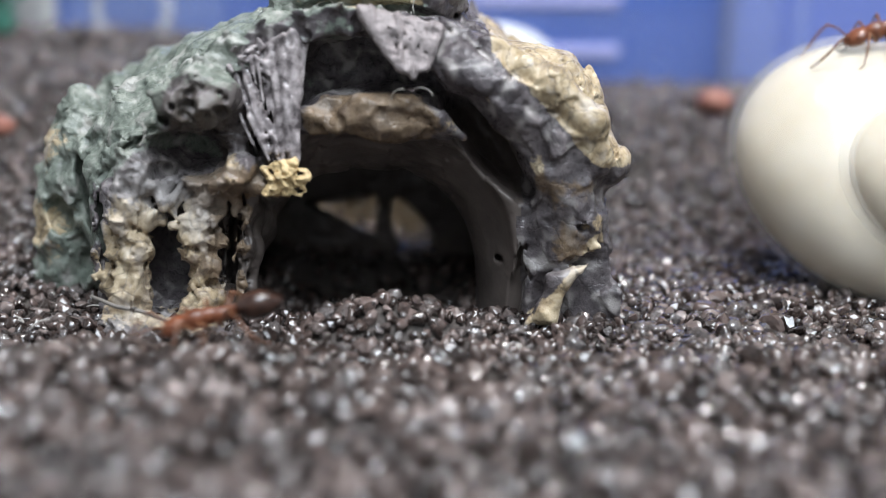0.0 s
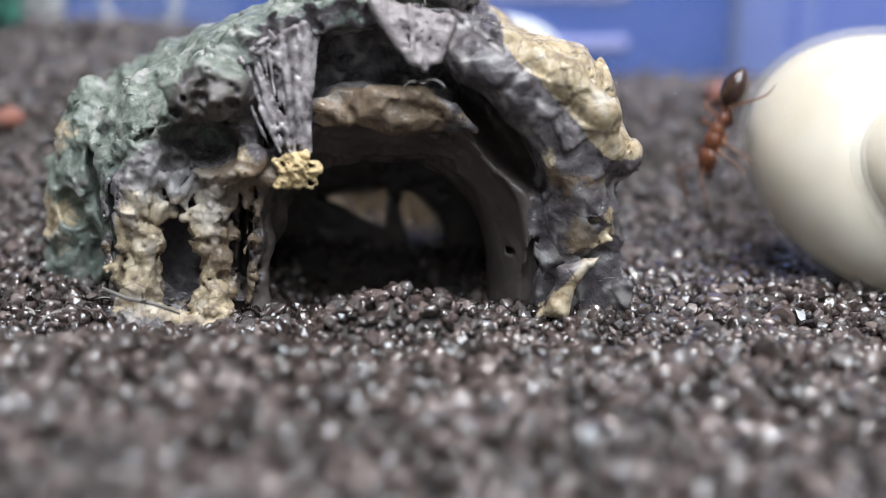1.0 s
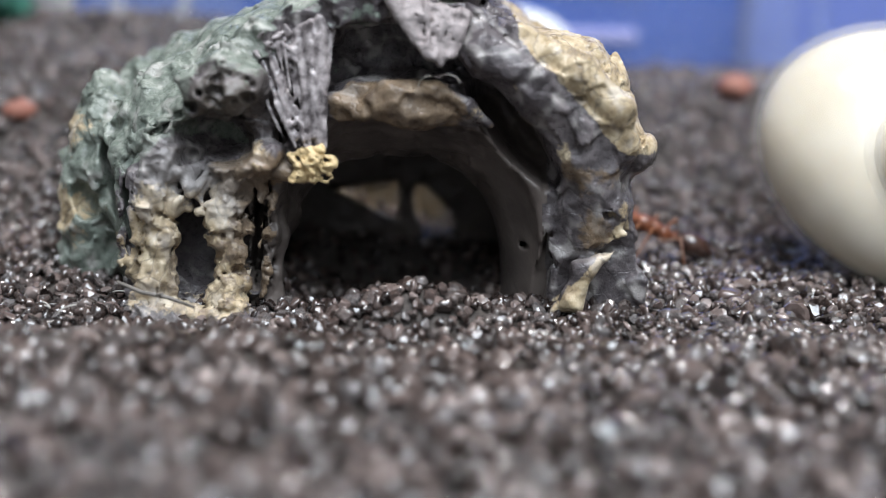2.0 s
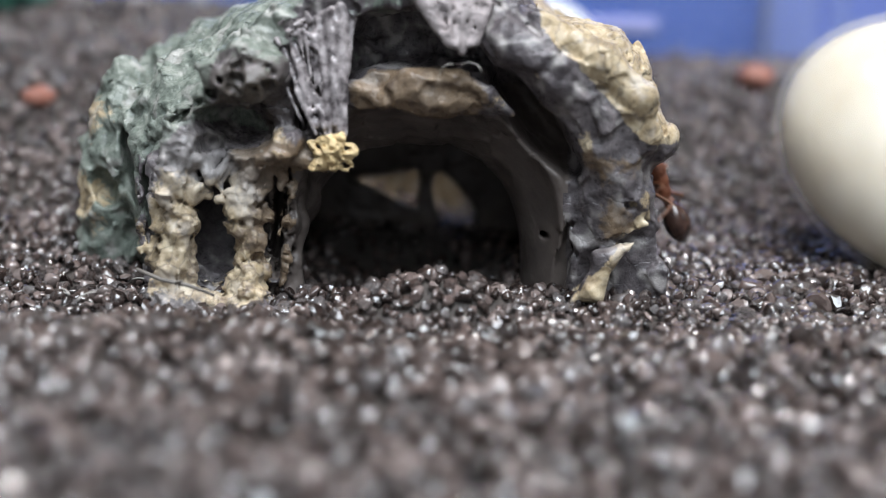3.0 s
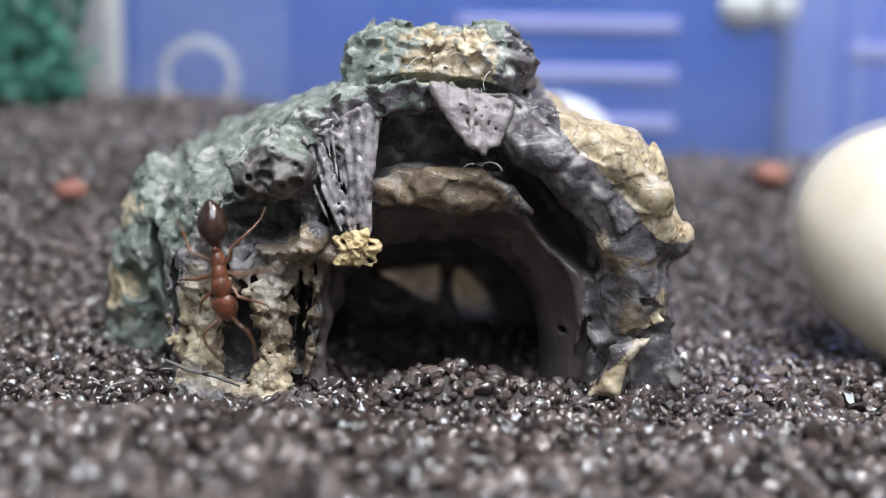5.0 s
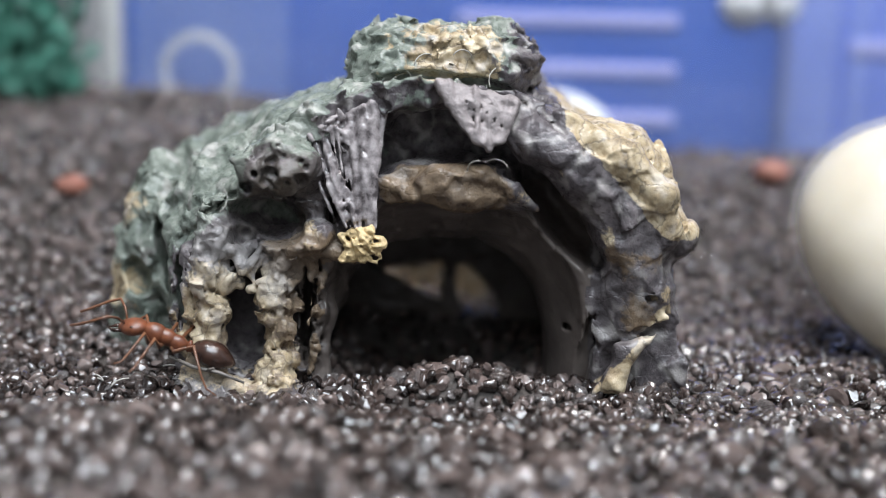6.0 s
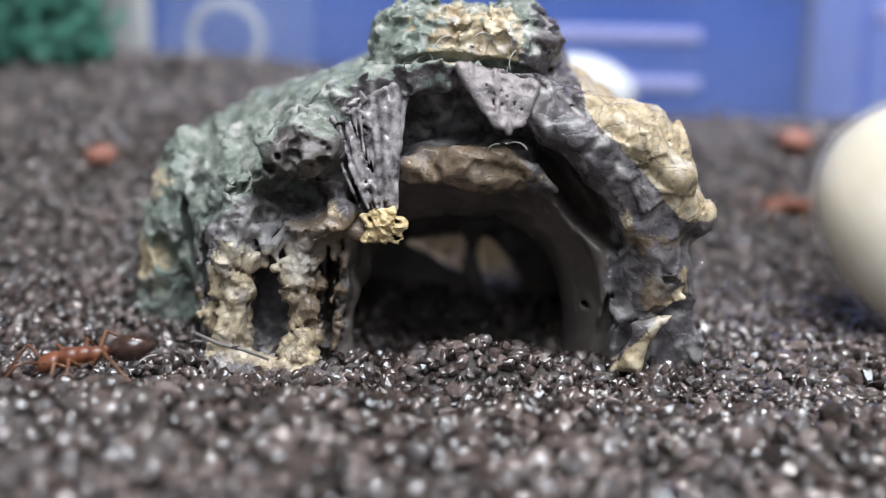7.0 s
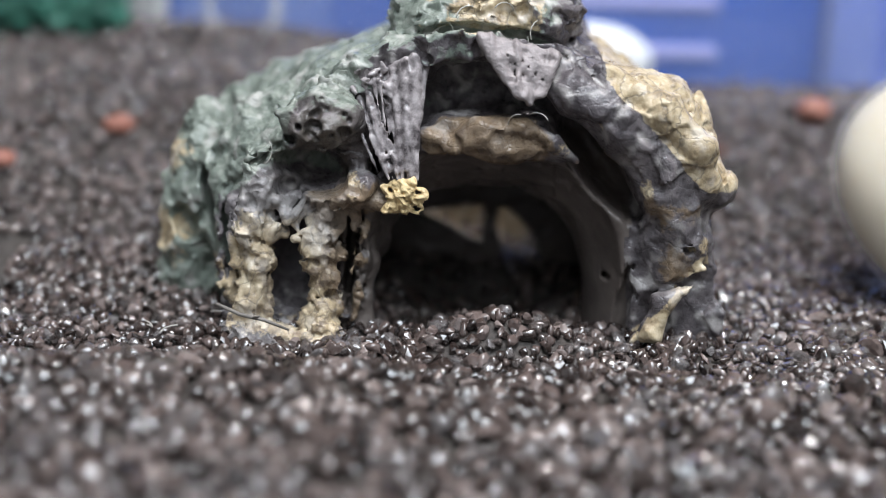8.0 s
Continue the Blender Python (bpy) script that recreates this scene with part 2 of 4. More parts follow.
def grain_shapes(level):
    shapes = []
    for k in range(10):
        bm = bmesh.new()
        bmesh.ops.create_icosphere(bm, subdivisions=level, radius=1)
        rng = np.random.RandomState(40 + k)
        v = np.array([p.co[:] for p in bm.verts])
        for _ in range(11):
            d = rng.normal(size=3)
            d /= np.linalg.norm(d)
            over = v @ d - rng.uniform(0.44, 0.86)
            v -= np.clip(over, 0, None)[:, None] * d
        v *= 1 + rng.normal(scale=0.05, size=(len(v), 1))
        shapes.append((v, np.array([[p.index for p in f.verts] for f in bm.faces])))
        bm.free()
    return shapes


def grains(name, rng, centres, sizes, level, label):
    shapes = grain_shapes(level)
    allv, allf, rounded, base = [], [], [], 0
    pick = rng.randint(0, len(shapes), len(centres))
    for k, (sv, sf) in enumerate(shapes):
        idx = np.where(pick == k)[0]
        n = len(idx)
        q = rng.normal(size=(n, 4))
        q /= np.linalg.norm(q, axis=1)[:, None]
        w, x, y, z = q.T
        rot = np.stack([1 - 2 * (y * y + z * z), 2 * (x * y - w * z), 2 * (x * z + w * y), 2 * (x * y + w * z), 1 - 2 * (x * x + z * z), 2 * (y * z - w * x),
                        2 * (x * z - w * y), 2 * (y * z + w * x), 1 - 2 * (x * x + y * y)], -1).reshape(n, 3, 3)
        sc = sizes[idx][:, None] * rng.uniform(0.62, 1.5, (n, 3))
        v = np.einsum("nij,nvj->nvi", rot, sv[None] * sc[:, None]) + centres[idx][:, None]
        allv.append(v.reshape(-1, 3))
        f = sf[None] + (np.arange(n) * len(sv))[:, None, None] + base
        allf.append(f.reshape(-1, 3))
        rounded.append(np.full(n * len(sf), level == 1 or k % 5 < 3))
        base += n * len(sv)
    v, f = np.concatenate(allv) * MM, np.concatenate(allf)
    me = bpy.data.meshes.new(name)
    me.vertices.add(len(v)), me.loops.add(len(f) * 3), me.polygons.add(len(f))
    me.vertices.foreach_set("co", v.ravel().astype(np.float32))
    me.loops.foreach_set("vertex_index", f.ravel().astype(np.int32))
    me.polygons.foreach_set("loop_start", np.arange(0, len(f) * 3, 3, dtype=np.int32))
    me.update(calc_edges=True)
    me.shade_smooth()
    me.polygons.foreach_set("use_smooth", np.concatenate(rounded))
    me.validate()
    me.materials.append(GRAIN)
    return tagged(new(name, me), label, "gravel", kind="stuff")


def scatter(rng, x0, x1, y0, y1, gap):
    xs, ys = np.arange(x0, x1, gap), np.arange(y0, y1, gap)
    gx, gy = np.meshgrid(xs, ys)
    gx, gy = gx + rng.uniform(-0.6, 0.6, gx.shape) * gap, gy + rng.uniform(-0.6, 0.6, gy.shape) * gap
    return gx.ravel(), gy.ravel()


def gravel():
    rng = np.random.RandomState(5)
    x, y = scatter(rng, -44, 54, -10, 24, 0.9)
    s = rng.uniform(0.42, 0.80, len(x)) * np.where(rng.rand(len(x)) < 0.06, 1.3, 1.0)
    z = ground_z(x, y) + rng.uniform(-0.35, 0.3, len(x))
    grains("gravel", rng, np.stack([x, y, z], -1), s, 2, "wet dark brown and grey glassy gravel grains")
    rng = np.random.RandomState(23)
    x, y = scatter(rng, -42, 52, -56, -10, 1.18)
    s = rng.uniform(0.58, 1.08, len(x)) * np.where(rng.rand(len(x)) < 0.06, 1.3, 1.0)
    z = ground_z(x, y) + rng.uniform(-0.4, 0.35, len(x))
    grains("gravel", rng, np.stack([x, y, z], -1), s, 2, "coarser wet grey gravel grains on the near bank")
    x, y = scatter(rng, -110, 130, 24, 84, 1.15)
    s = rng.uniform(0.52, 0.98, len(x))
    z = ground_z(x, y) + rng.uniform(-0.3, 0.35, len(x))
    grains("gravel", rng, np.stack([x, y, z], -1), s, 1, "dark brown and grey gravel sloping up to the back")

# ---- rock ----


class Field:
    """A signed distance field on a grid, in millimetres."""

    def __init__(self, lo, hi, h):
        self.lo, self.h = np.array(lo, float), h
        self.n = [int((b - a) / h) + 1 for a, b in zip(lo, hi)]
        self.axes = [(a + h * np.arange(n)).astype(np.float32) for a, n in zip(lo, self.n)]
        self.f = np.full(self.n, 50.0, np.float32)

    def window(self, c, r):
        sl = []
        for a, m, s in zip(self.axes, c, r):
            i, j = np.searchsorted(a, (m - s, m + s))
            sl.append(slice(max(i - 1, 0), min(j + 1, len(a))))
        sl = tuple(sl)
        x, y, z = (a[s] for a, s in zip(self.axes, sl))
        return sl, x[:, None, None], y[None, :, None], z[None, None, :]

    def blend(self, sl, d, k, cut):
        g = self.f[sl]
        if cut:
            h = np.clip(0.5 - 0.5 * (g + d) / k, 0, 1)
            self.f[sl] = g * (1 - h) - d * h + k * h * (1 - h)
        else:
            h = np.clip(0.5 + 0.5 * (g - d) / k, 0, 1)
            self.f[sl] = g * (1 - h) + d * h - k * h * (1 - h)

    def ball(self, c, r, k=1.0, cut=False, lean=0.0):
        """An ellipsoid, leaning by so many degrees in the xz plane."""
        m = max(r) + 3 + k
        sl, x, y, z = self.window(c, (m, m, m))
        x, y, z = x - c[0], y - c[1], z - c[2]
        if lean:
            s, q = math.sin(radians(lean)), math.cos(radians(lean))
            x, z = x * q + z * s, z * q - x * s
        k0 = np.sqrt((x / r[0]) ** 2 + (y / r[1]) ** 2 + (z / r[2]) ** 2)
        k1 = np.sqrt((x / r[0] ** 2) ** 2 + (y / r[1] ** 2) ** 2 + (z / r[2] ** 2) ** 2) + 1e-6
        self.blend(sl, k0 * (k0 - 1) / k1, k, cut)

    def rod(self, a, b, ra, rb, k=0.6, cut=False):
        a, b = np.array(a, float), np.array(b, float)
        sl, x, y, z = self.window((a + b) / 2, np.abs(b - a) / 2 + max(ra, rb) + 2 + k)
        ab = b - a
        t = np.clip(((x - a[0]) * ab[0] + (y - a[1]) * ab[1] + (z - a[2]) * ab[2]) / (ab @ ab), 0, 1)
        d = np.sqrt((x - a[0] - t * ab[0]) ** 2 + (y - a[1] - t * ab[1]) ** 2 + (z - a[2] - t * ab[2]) ** 2)
        self.blend(sl, d - (ra + (rb - ra) * t), k, cut)

    def surface(self):
        """Surface nets: one vertex in each cell that the surface crosses."""
        f = self.f
        inside = f < 0
        nx, ny, nz = (n - 1 for n in self.n)
        count = np.zeros((nx, ny, nz), np.float32)
        acc = np.zeros((nx, ny, nz, 3), np.float32)
        corner = lambda a, i, j, k: a[i:i + nx, j:j + ny, k:k + nz]  # noqa: E731
        for ax in range(3):
            for u in (0, 1):
                for v in (0, 1):
                    o = [0, 0, 0]
                    o[(ax + 1) % 3], o[(ax + 2) % 3] = u, v
                    p = o.copy()
                    p[ax] = 1
                    fa, fb = corner(f, *o), corner(f, *p)
                    hit = corner(inside, *o) != corner(inside, *p)
                    w = np.argwhere(hit)
                    i = tuple(w.T)
                    t = fa[i] / (fa[i] - fb[i])
                    for d in range(3):
                        acc[(*i, d)] += t if d == ax else o[d]
                    count[i] += 1
        used = count > 0
        index = np.full(count.shape, -1, np.int64)
        index[used] = np.arange(used.sum())
        cells = np.argwhere(used)
        verts = (cells + acc[used] / count[used][:, None]) * self.h + self.lo
        quads = []
        for ax in range(3):
            b, c = (ax + 1) % 3, (ax + 2) % 3
            one = [slice(None)] * 3
            two = [slice(None)] * 3
            one[ax], two[ax] = slice(0, -1), slice(1, None)
            sa, sb = inside[tuple(one)], inside[tuple(two)]
            w = np.argwhere(sa != sb)
            w = w[(w[:, b] > 0) & (w[:, c] > 0) & (w[:, b] < count.shape[b]) & (w[:, c] < count.shape[c])]
            up = sa[tuple(w.T)]
            q = []
            for db, dc in ((-1, -1), (0, -1), (0, 0), (-1, 0)):
                o = w.copy()
                o[:, b] += db
                o[:, c] += dc
                q.append(index[tuple(o.T)])
            q = np.stack(q, 1)
            q[~up] = q[~up][:, ::-1]
            quads.append(q)
        return verts, np.concatenate(quads)


def ridge(x, y, z, size, shift):
    return 1 - np.abs(2 * value_noise(x, y, z, size, shift) - 1)


def relief(x, y, z):
    """How far the surface swells at a point: crumpled ridges, lumps and pits; smooth scoops on the right shoulder."""
    wall = step(9.0, 11.5, x) * step(17.2, 16.0, x) * step(15, 11, z)
    inner = step(11.8, 9.5, np.abs(x - 2.8)) * step(22.0, 20.5, z) * step(7.0, 5.0, np.abs(y - 6) * step(14, 16, z))
    calm = step(8.5, 11.0, x) * step(7.0, 4.0, y) * step(25, 23, z)
    flank = step(2.5, 6.0, y) * step(-3, -7, x)
    wx, wz = x + 0.8 * value_noise(x, y, z, 2.5, 50), z + 0.8 * value_noise(x, y, z, 2.5, 60)
    bump = np.zeros(x.shape, np.float32)

    def within(mask, form):
        """Adds the form, weighed by the mask, where the mask is not empty."""
        i = np.where(mask > 0.002)[0]
        if len(i):
            bump[i] += mask[i] * form(x[i], y[i], z[i], wx[i], wz[i])

    def rough(x, y, z, wx, wz):
        v = 0.9 * (value_noise(x, y, z, 5.0) - 0.5) + 0.75 * (scallops(wx, y, wz, 3.8) - 0.5) + 0.5 * (scallops(wx, y, wz, 1.7, 5) ** 2 - 0.3)
        v += 0.55 * (ridge(wx, y, wz, 2.6, 21) - 0.6) + 0.25 * (ridge(wx, y, wz, 1.0, 4) - 0.6) + 0.5 * chips(wx, y, wz, 3.4, 3)
        return v - 2.8 * np.clip(value_noise(wx, y, wz, 1.15, 33) - 0.70, 0, 1) * step(0.0, 6.0, y + 0.25 * z - 1)

    def folds(x, y, z, wx, wz):
        return 0.8 * (ridge(wx * 0.8 + z * 0.5, y * 0.5, wz * 0.9 - x * 0.5, 2.4, 44) - 0.55) + 0.35 * chips(wx, y, wz, 2.0, 8)

    def scoop(x, y, z, wx, wz):
        return 1.2 * (scallops(wx, y, wz, 4.2, 15) ** 2 - 0.35) + 0.4 * chips(wx, y, wz, 3.2, 30) + 0.12 * (ridge(wx, y, wz, 0.9, 4) - 0.6)

    def strata(x, y, z, wx, wz):
        v = 0.9 * (ridge(wx * 0.35, y * 0.4, z + 0.5 * value_noise(x, y, z, 3.0, 9), 1.5, 14) - 0.55)
        return v + 0.5 * chips(wx, y, z, 1.5, 19) + 0.3 * (ridge(wx, y, z * 1.6, 0.9, 24) - 0.55)

    # the far side needs no fine relief
    seen = step(34, 28, y)
    crust = step(-1.0, 0.8, z - (24.6 - 1.05 * (x - 12.0))) * step(12.2, 14.0, x)
    within((1 - 0.45 * flank) * (1 - calm) * seen * (1 - 0.5 * crust), rough)
    within(flank * step(-10, -14, x) * seen, folds)
    within(calm * (1 - 0.5 * crust), scoop)
    within(step(2.0, 4.0, y) * step(25.6, 26.8, z) * step(18, 15, y), strata)
    within(crust * seen, lambda x, y, z, wx, wz: 0.45 * chips(wx, y, wz, 2.2, 40))
    return (1 - 0.85 * wall) * (1 - 0.6 * inner) * bump


def rock_field():
    R = Field((-37, -7, -3.5), (27, 52, 33.5), 0.2)
    sl, x, y, z = R.window((0, 20, 15), (60, 60, 60))
    arch = (np.abs((x - 2.4) / 22.0) ** 2.4 + np.abs(np.maximum(z, 0) / 26.6) ** 2.4) ** (1 / 2.4)
    d = np.maximum((arch - 1) * 21, np.abs(y - 15.5) - 14.5)
    R.f[sl] = d + 0 * (x + y + z)
    # the flank that runs back, the cap on top and the lump behind
    R.ball((-12.6, 21, 2), (17.4, 13, 20.4), 4)
    R.ball((-25.2, 14.0, 6.4), (3.4, 5.2, 12.0), 1.6, False, -6)
    R.ball((-9, 13, 14), (9, 8, 10.5), 3)
    R.ball((-18.0, 9.0, 9), (4.6, 6, 10.5), 3)
    R.ball((-1.5, 9.8, 27.2), (4.3, 5.6, 4.4), 0.8)
    R.ball((7.0, 9.8, 27.1), (4.0, 5.6, 4.5), 0.8)
    R.ball((2.8, 9.8, 27.6), (6.0, 5.4, 3.8), 0.8)
    R.ball((2, 45.5, -2), (16, 10.2, 11.5), 2)
    R.ball((17.5, 7, 16), (6.6, 6.5, 7.6), 2)
    R.ball((23.9, 3.2, 13.4), (2.3, 2.2, 1.5), 0.7, False, 48)
    R.ball((22.9, 3.4, 15.0), (1.5, 2.0, 1.6), 0.5)
    R.ball((-16.5, 3.5, 4), (4.2, 4, 9), 1.5)
    # pocket of the broken front, the inner vault in it, and the flaring tunnel
    sl, x, y, z = R.window((0, 4, 8), (34, 12, 30))
    pocket = (np.abs((x - 3.6) / 13.2) ** 2.3 + np.abs(np.maximum(z, 0) / 25.0) ** 2.3) ** (1 / 2.3)
    R.blend(sl, np.maximum((pocket - 1) * 13, y - 6.5) + 0 * (x + y + z), 0.8, True)
    vault = (np.abs((x - 4.0) / (12.6 + 0.1 * y)) ** 2.5 + np.abs(np.maximum(z, 0) / 20.4) ** 2.5) ** (1 / 2.5)
    R.blend(sl, np.maximum((vault - 1) * 12, np.maximum(1.2 - y, y - 15)) + 0 * (x + y + z), 0.7, False)
    sl, x, y, z = R.window((0, 10, 6), (30, 17, 24))
    flare = 1 - step(0.5, 8.5, y)
    right = np.where(x > 2.6, 9.6 + 4.0 * flare, 9.4 + 1.0 * flare)
    sway = np.where(x < 2.6, 0.5 * np.sin(0.62 * z + 0.6) + 0.3 * np.sin(1.5 * z + y), 0)
    tun = (np.abs((x - 2.6 + sway) / (right + 0.05 * y)) ** 2.6 + np.abs(np.maximum(z, 0) / (12.3 + 5.2 * flare)) ** 2.6) ** (1 / 2.6)
    R.blend(sl, np.maximum((tun - 1) * 10, y - 25.0) + 0 * (x + y + z), 0.8, True)
    sl, x, y, z = R.window((2, 17, 5), (15, 7, 12))
    room = (np.abs((x - 2.6) / 11.5) ** 2.6 + np.abs(np.maximum(z, 0) / 13.8) ** 2.6) ** (1 / 2.6)
    R.blend(sl, np.maximum((room - 1) * 10, np.abs(y - 17.5) - 6.5) + 0 * (x + y + z), 0.6, True)
    # two holes in the far wall: a wedge and a leaf, sloping down to the back
    sl, x, y, z = R.window((3, 29, 3), (12, 9, 14))
    u, w = x * 148 / (123 + y), z + 0.21 * (y - 25)
    wedge = np.maximum(-0.42 * u - 0.91 * w + 3.0, -0.16 * u + 0.985 * w - 6.05) + 0.25 * (value_noise(u * 1.0, u * 0 + 3.0, w * 1.0, 1.3) - 0.5)
    R.blend(sl, np.maximum(np.maximum(wedge, u - 2.95), np.abs(y - 29) - 8) + 0 * (x + y + z), 0.25, True)
    leaf = np.maximum(np.hypot(u - 2.6, w - 0.2), np.hypot(u - 10.6, w - 4.6)) - 6.3
    R.blend(sl, np.maximum(leaf, np.abs(y - 29) - 8) + 0 * (x + y + z), 0.25, True)
    # hollows: under the flap, the crevice beside the inner vault, under the knob
    R.ball((2.0, 0.5, 22.4), (6.0, 6.0, 3.0), 0.6, True, -6)
    R.ball((13.0, 1.0, 16.0), (2.2, 8.0, 6.6), 0.5, True, 40)
    R.ball((-11.9, -1.5, 14.9), (3.9, 7.0, 2.5), 0.5, True, -8)
    # brow, knob, ledges
    R.ball((4.8, 1.8, 17.9), (4.0, 2.4, 2.0), 1.0)
    lip = ((-2.7, 1.2, 18.3, 0.6), (0.4, 0.9, 17.6, 0.7), (2.9, 0.2, 19.2, 0.7), (6.5, 0.0, 19.3, 0.75), (8.7, 0.4, 18.2, 0.7), (11.0, 1.0, 16.3, 0.35))
    for p, q in zip(lip, lip[1:]):
        R.rod(p[:3], q[:3], p[3], q[3], 0.8)
    R.ball((-11.3, 0.0, 19.4), (3.8, 3.4, 2.5), 1.0)
    R.ball((-13.4, 0.2, 17.8), (1.7, 2.2, 1.3), 0.4)
    R.ball((-8.7, 0.0, 13.2), (2.5, 2.6, 1.4), 0.5, False, 32)
    R.ball((-11.6, 0.4, 12.5), (1.5, 1.8, 0.7), 0.4, False, -25)
    R.ball((11.2, 0.7, 22.0), (3.4, 2.6, 2.1), 1.5, False, -24)
    R.ball((15.4, 0.9, 18.8), (4.6, 2.6, 2.2), 2.2, False, -46)
    R.ball((19.2, 1.6, 15.0), (3.6, 2.6, 3.2), 2.2, False, -50)
    R.ball((20.2, 1.4, 9.6), (3.2, 2.4, 5.0), 0.8, False, -8)
    # crust that juts over the shoulder, with a groove under its edge
    for p, q, r in (((13.3, 1.4, 23.6), (18.4, 0.4, 21.0), 1.5), ((18.4, 0.4, 21.0), (21.7, 0.0, 17.8), 1.6), ((21.7, 0.0, 17.8), (22.6, 0.6, 14.4), 1.3)):
        R.rod(p, q, r, r, 0.7)
    for p, q in (((16.0, -1.7, 19.6), (19.2, -1.9, 17.4)), ((19.2, -1.9, 17.4), (20.8, -1.7, 14.8))):
        R.rod(p, q, 0.55, 0.65, 0.25, True)
    # scooped hollows of the right foot and the ledge between them
    R.ball((17.6, -1.8, 10.9), (1.6, 1.9, 1.9), 0.2, True, 12)
    R.ball((17.5, -1.9, 5.0), (1.4, 2.0, 2.2), 0.2, True, 8)
    R.ball((21.4, -1.0, 9.0), (0.9, 1.3, 0.8), 0.15, True)
    R.ball((23.4, -0.6, 11.0), (1.2, 2.6, 1.5), 0.25, True)
    R.ball((21.9, -1.6, 2.9), (2.6, 1.7, 2.3), 0.2, True, 38)
    for p, q, ra, rb in (((15.6, -1.0, 0.0), (18.2, -1.4, 1.3), 0.5, 0.7), ((18.2, -1.4, 1.3), (19.3, -1.3, 3.9), 0.7, 0.9), ((19.3, -1.3, 3.9), (22.5, -0.4, 6.9), 0.9, 0.5)):
        R.rod(p, q, ra, rb, 0.6)
    R.ball((22.2, -1.2, 6.4), (1.5, 1.6, 0.32), 0.1, True, 28)
    for y, r in ((-1.0, 0.75), (0.4, 0.75), (1.8, 0.7), (3.0, 0.55)):
        R.rod((16.6, y, 6.6), (15.4, y, -0.4), r, r + 0.1, 0.2, True)
    R.ball((14.2, 1.6, 4.8), (0.3, 2.6, 0.3), 0.1, True)
    near = np.argwhere(np.abs(R.f) < 1.5)
    for run in np.array_split(near, max(1, len(near) // 120000)):
        x, y, z = (a[k] for a, k in zip(R.axes, run.T))
        R.f[tuple(run.T)] -= relief(x, y, z)
    # folds of the flank
    R.ball((-25.6, 9.0, 7.6), (1.3, 2.4, 1.9), 0.4, True, 20)
    R.ball((-22.6, 8.0, 9.6), (0.8, 3.0, 4.0), 0.4, True, 15)
    R.ball((-20.4, 2.6, 7.6), (0.8, 3.6, 4.2), 0.5, True, 8)
    R.ball((-20.0, 2.2, 12.6), (2.6, 2.2, 0.6), 0.3, True, 38)
    R.ball((-17.2, 1.6, 15.6), (2.6, 2.2, 0.5), 0.3, True, 34)
    # the left side: a dark recess behind two crumbling columns
    R.ball((-14.0, -1.5, 6.0), (5.4, 9.5, 6.4), 0.5, True)
    R.ball((17.2, 18, 29.6), (5.2, 12, 6.5), 0.9, True)
    R.ball((-9.0, -0.5, 6.0), (0.8, 6.0, 5.6), 0.3, True)
    rng = random.Random(8)
    for foot, head, n, wide in (((-11.6, -0.6, 0.0), (-11.0, 0.2, 11.4), 34, 1.15), ((-17.6, -0.2, 0.6), (-16.9, 0.4, 14.5), 40, 0.85)):
        for k in range(n):
            t = (k + rng.random()) / n
            w = wide * (0.75 + 0.4 * abs(math.sin(5.5 * t + foot[0])))
            c = [p + (q - p) * t for p, q in zip(foot, head)]
            r = rng.uniform(0.45, 1.0) * (1.5 if k % 5 == 0 else 1.0)
            R.ball((c[0] + rng.gauss(0, 0.45) * w, c[1] + rng.uniform(-0.9, 0.9), c[2]), (r * rng.uniform(0.7, 1.3), r, r * rng.uniform(0.6, 1.2)), 0.5, False, rng.uniform(-50, 50))
        for k in range(10):
            t = rng.random()
            c = [p + (q - p) * t for p, q in zip(foot, head)]
            r = rng.uniform(0.25, 0.6)
            R.ball((c[0] + rng.gauss(0, 0.7) * wide, c[1] - 1.9, c[2]), (r, 1.2, r * rng.uniform(0.6, 1.6)), 0.12, True, rng.uniform(-60, 60))
    R.ball((-16.6, -1.4, 0.0), (3.4, 2.2, 1.0), 0.3, False, -8)
    R.ball((-10.4, -1.8, -0.2), (2.6, 1.8, 0.9), 0.3, False, -8)
    R.rod((-9.4, 0.4, 13.0), (-4.6, 0.0, 11.8), 1.2, 0.6, 0.6)
    jamb = ((-6.6, 2.0, 12.6, 0.8), (-7.5, 3.4, 9.4, 0.5), (-7.1, 3.4, 6.0, 0.65), (-7.7, 3.2, 2.6, 0.55), (-7.4, 2.8, -0.6, 0.8))
    for p, q in zip(jamb, jamb[1:]):
        R.rod(p[:3], q[:3], p[3], q[3], 0.7)
    sl, x, y, z = R.window((-13.5, 0, 8), (7.5, 4, 8.5))
    x, y, z = (v + 0 * (x + y + z) for v in (x, y, z))
    rag = 0.7 * (ridge(x + y, y, z, 1.7, 71) - 0.55) + 0.3 * (ridge(x, y + z, z, 0.7, 31) - 0.55) + 0.4 * (scallops(x, y, z, 1.3, 9) - 0.5) + 0.4 * chips(x, y, z, 1.6, 5) + 0.2 * chips(x, y, z, 0.8, 25)
    R.f[sl] -= rag * (np.abs(R.f[sl]) < 2.0) * step(-6.6, -8.2, x)
    R.ball((0.4, 3.6, 27.0), (3.6, 2.6, 0.9), 0.2, True, 5)
    R.ball((6.4, 4.0, 26.6), (3.0, 2.2, 0.7), 0.25, True, -12)
    R.ball((-12.5, -2.0, 14.9), (3.7, 7.0, 2.0), 0.3, True, -12)
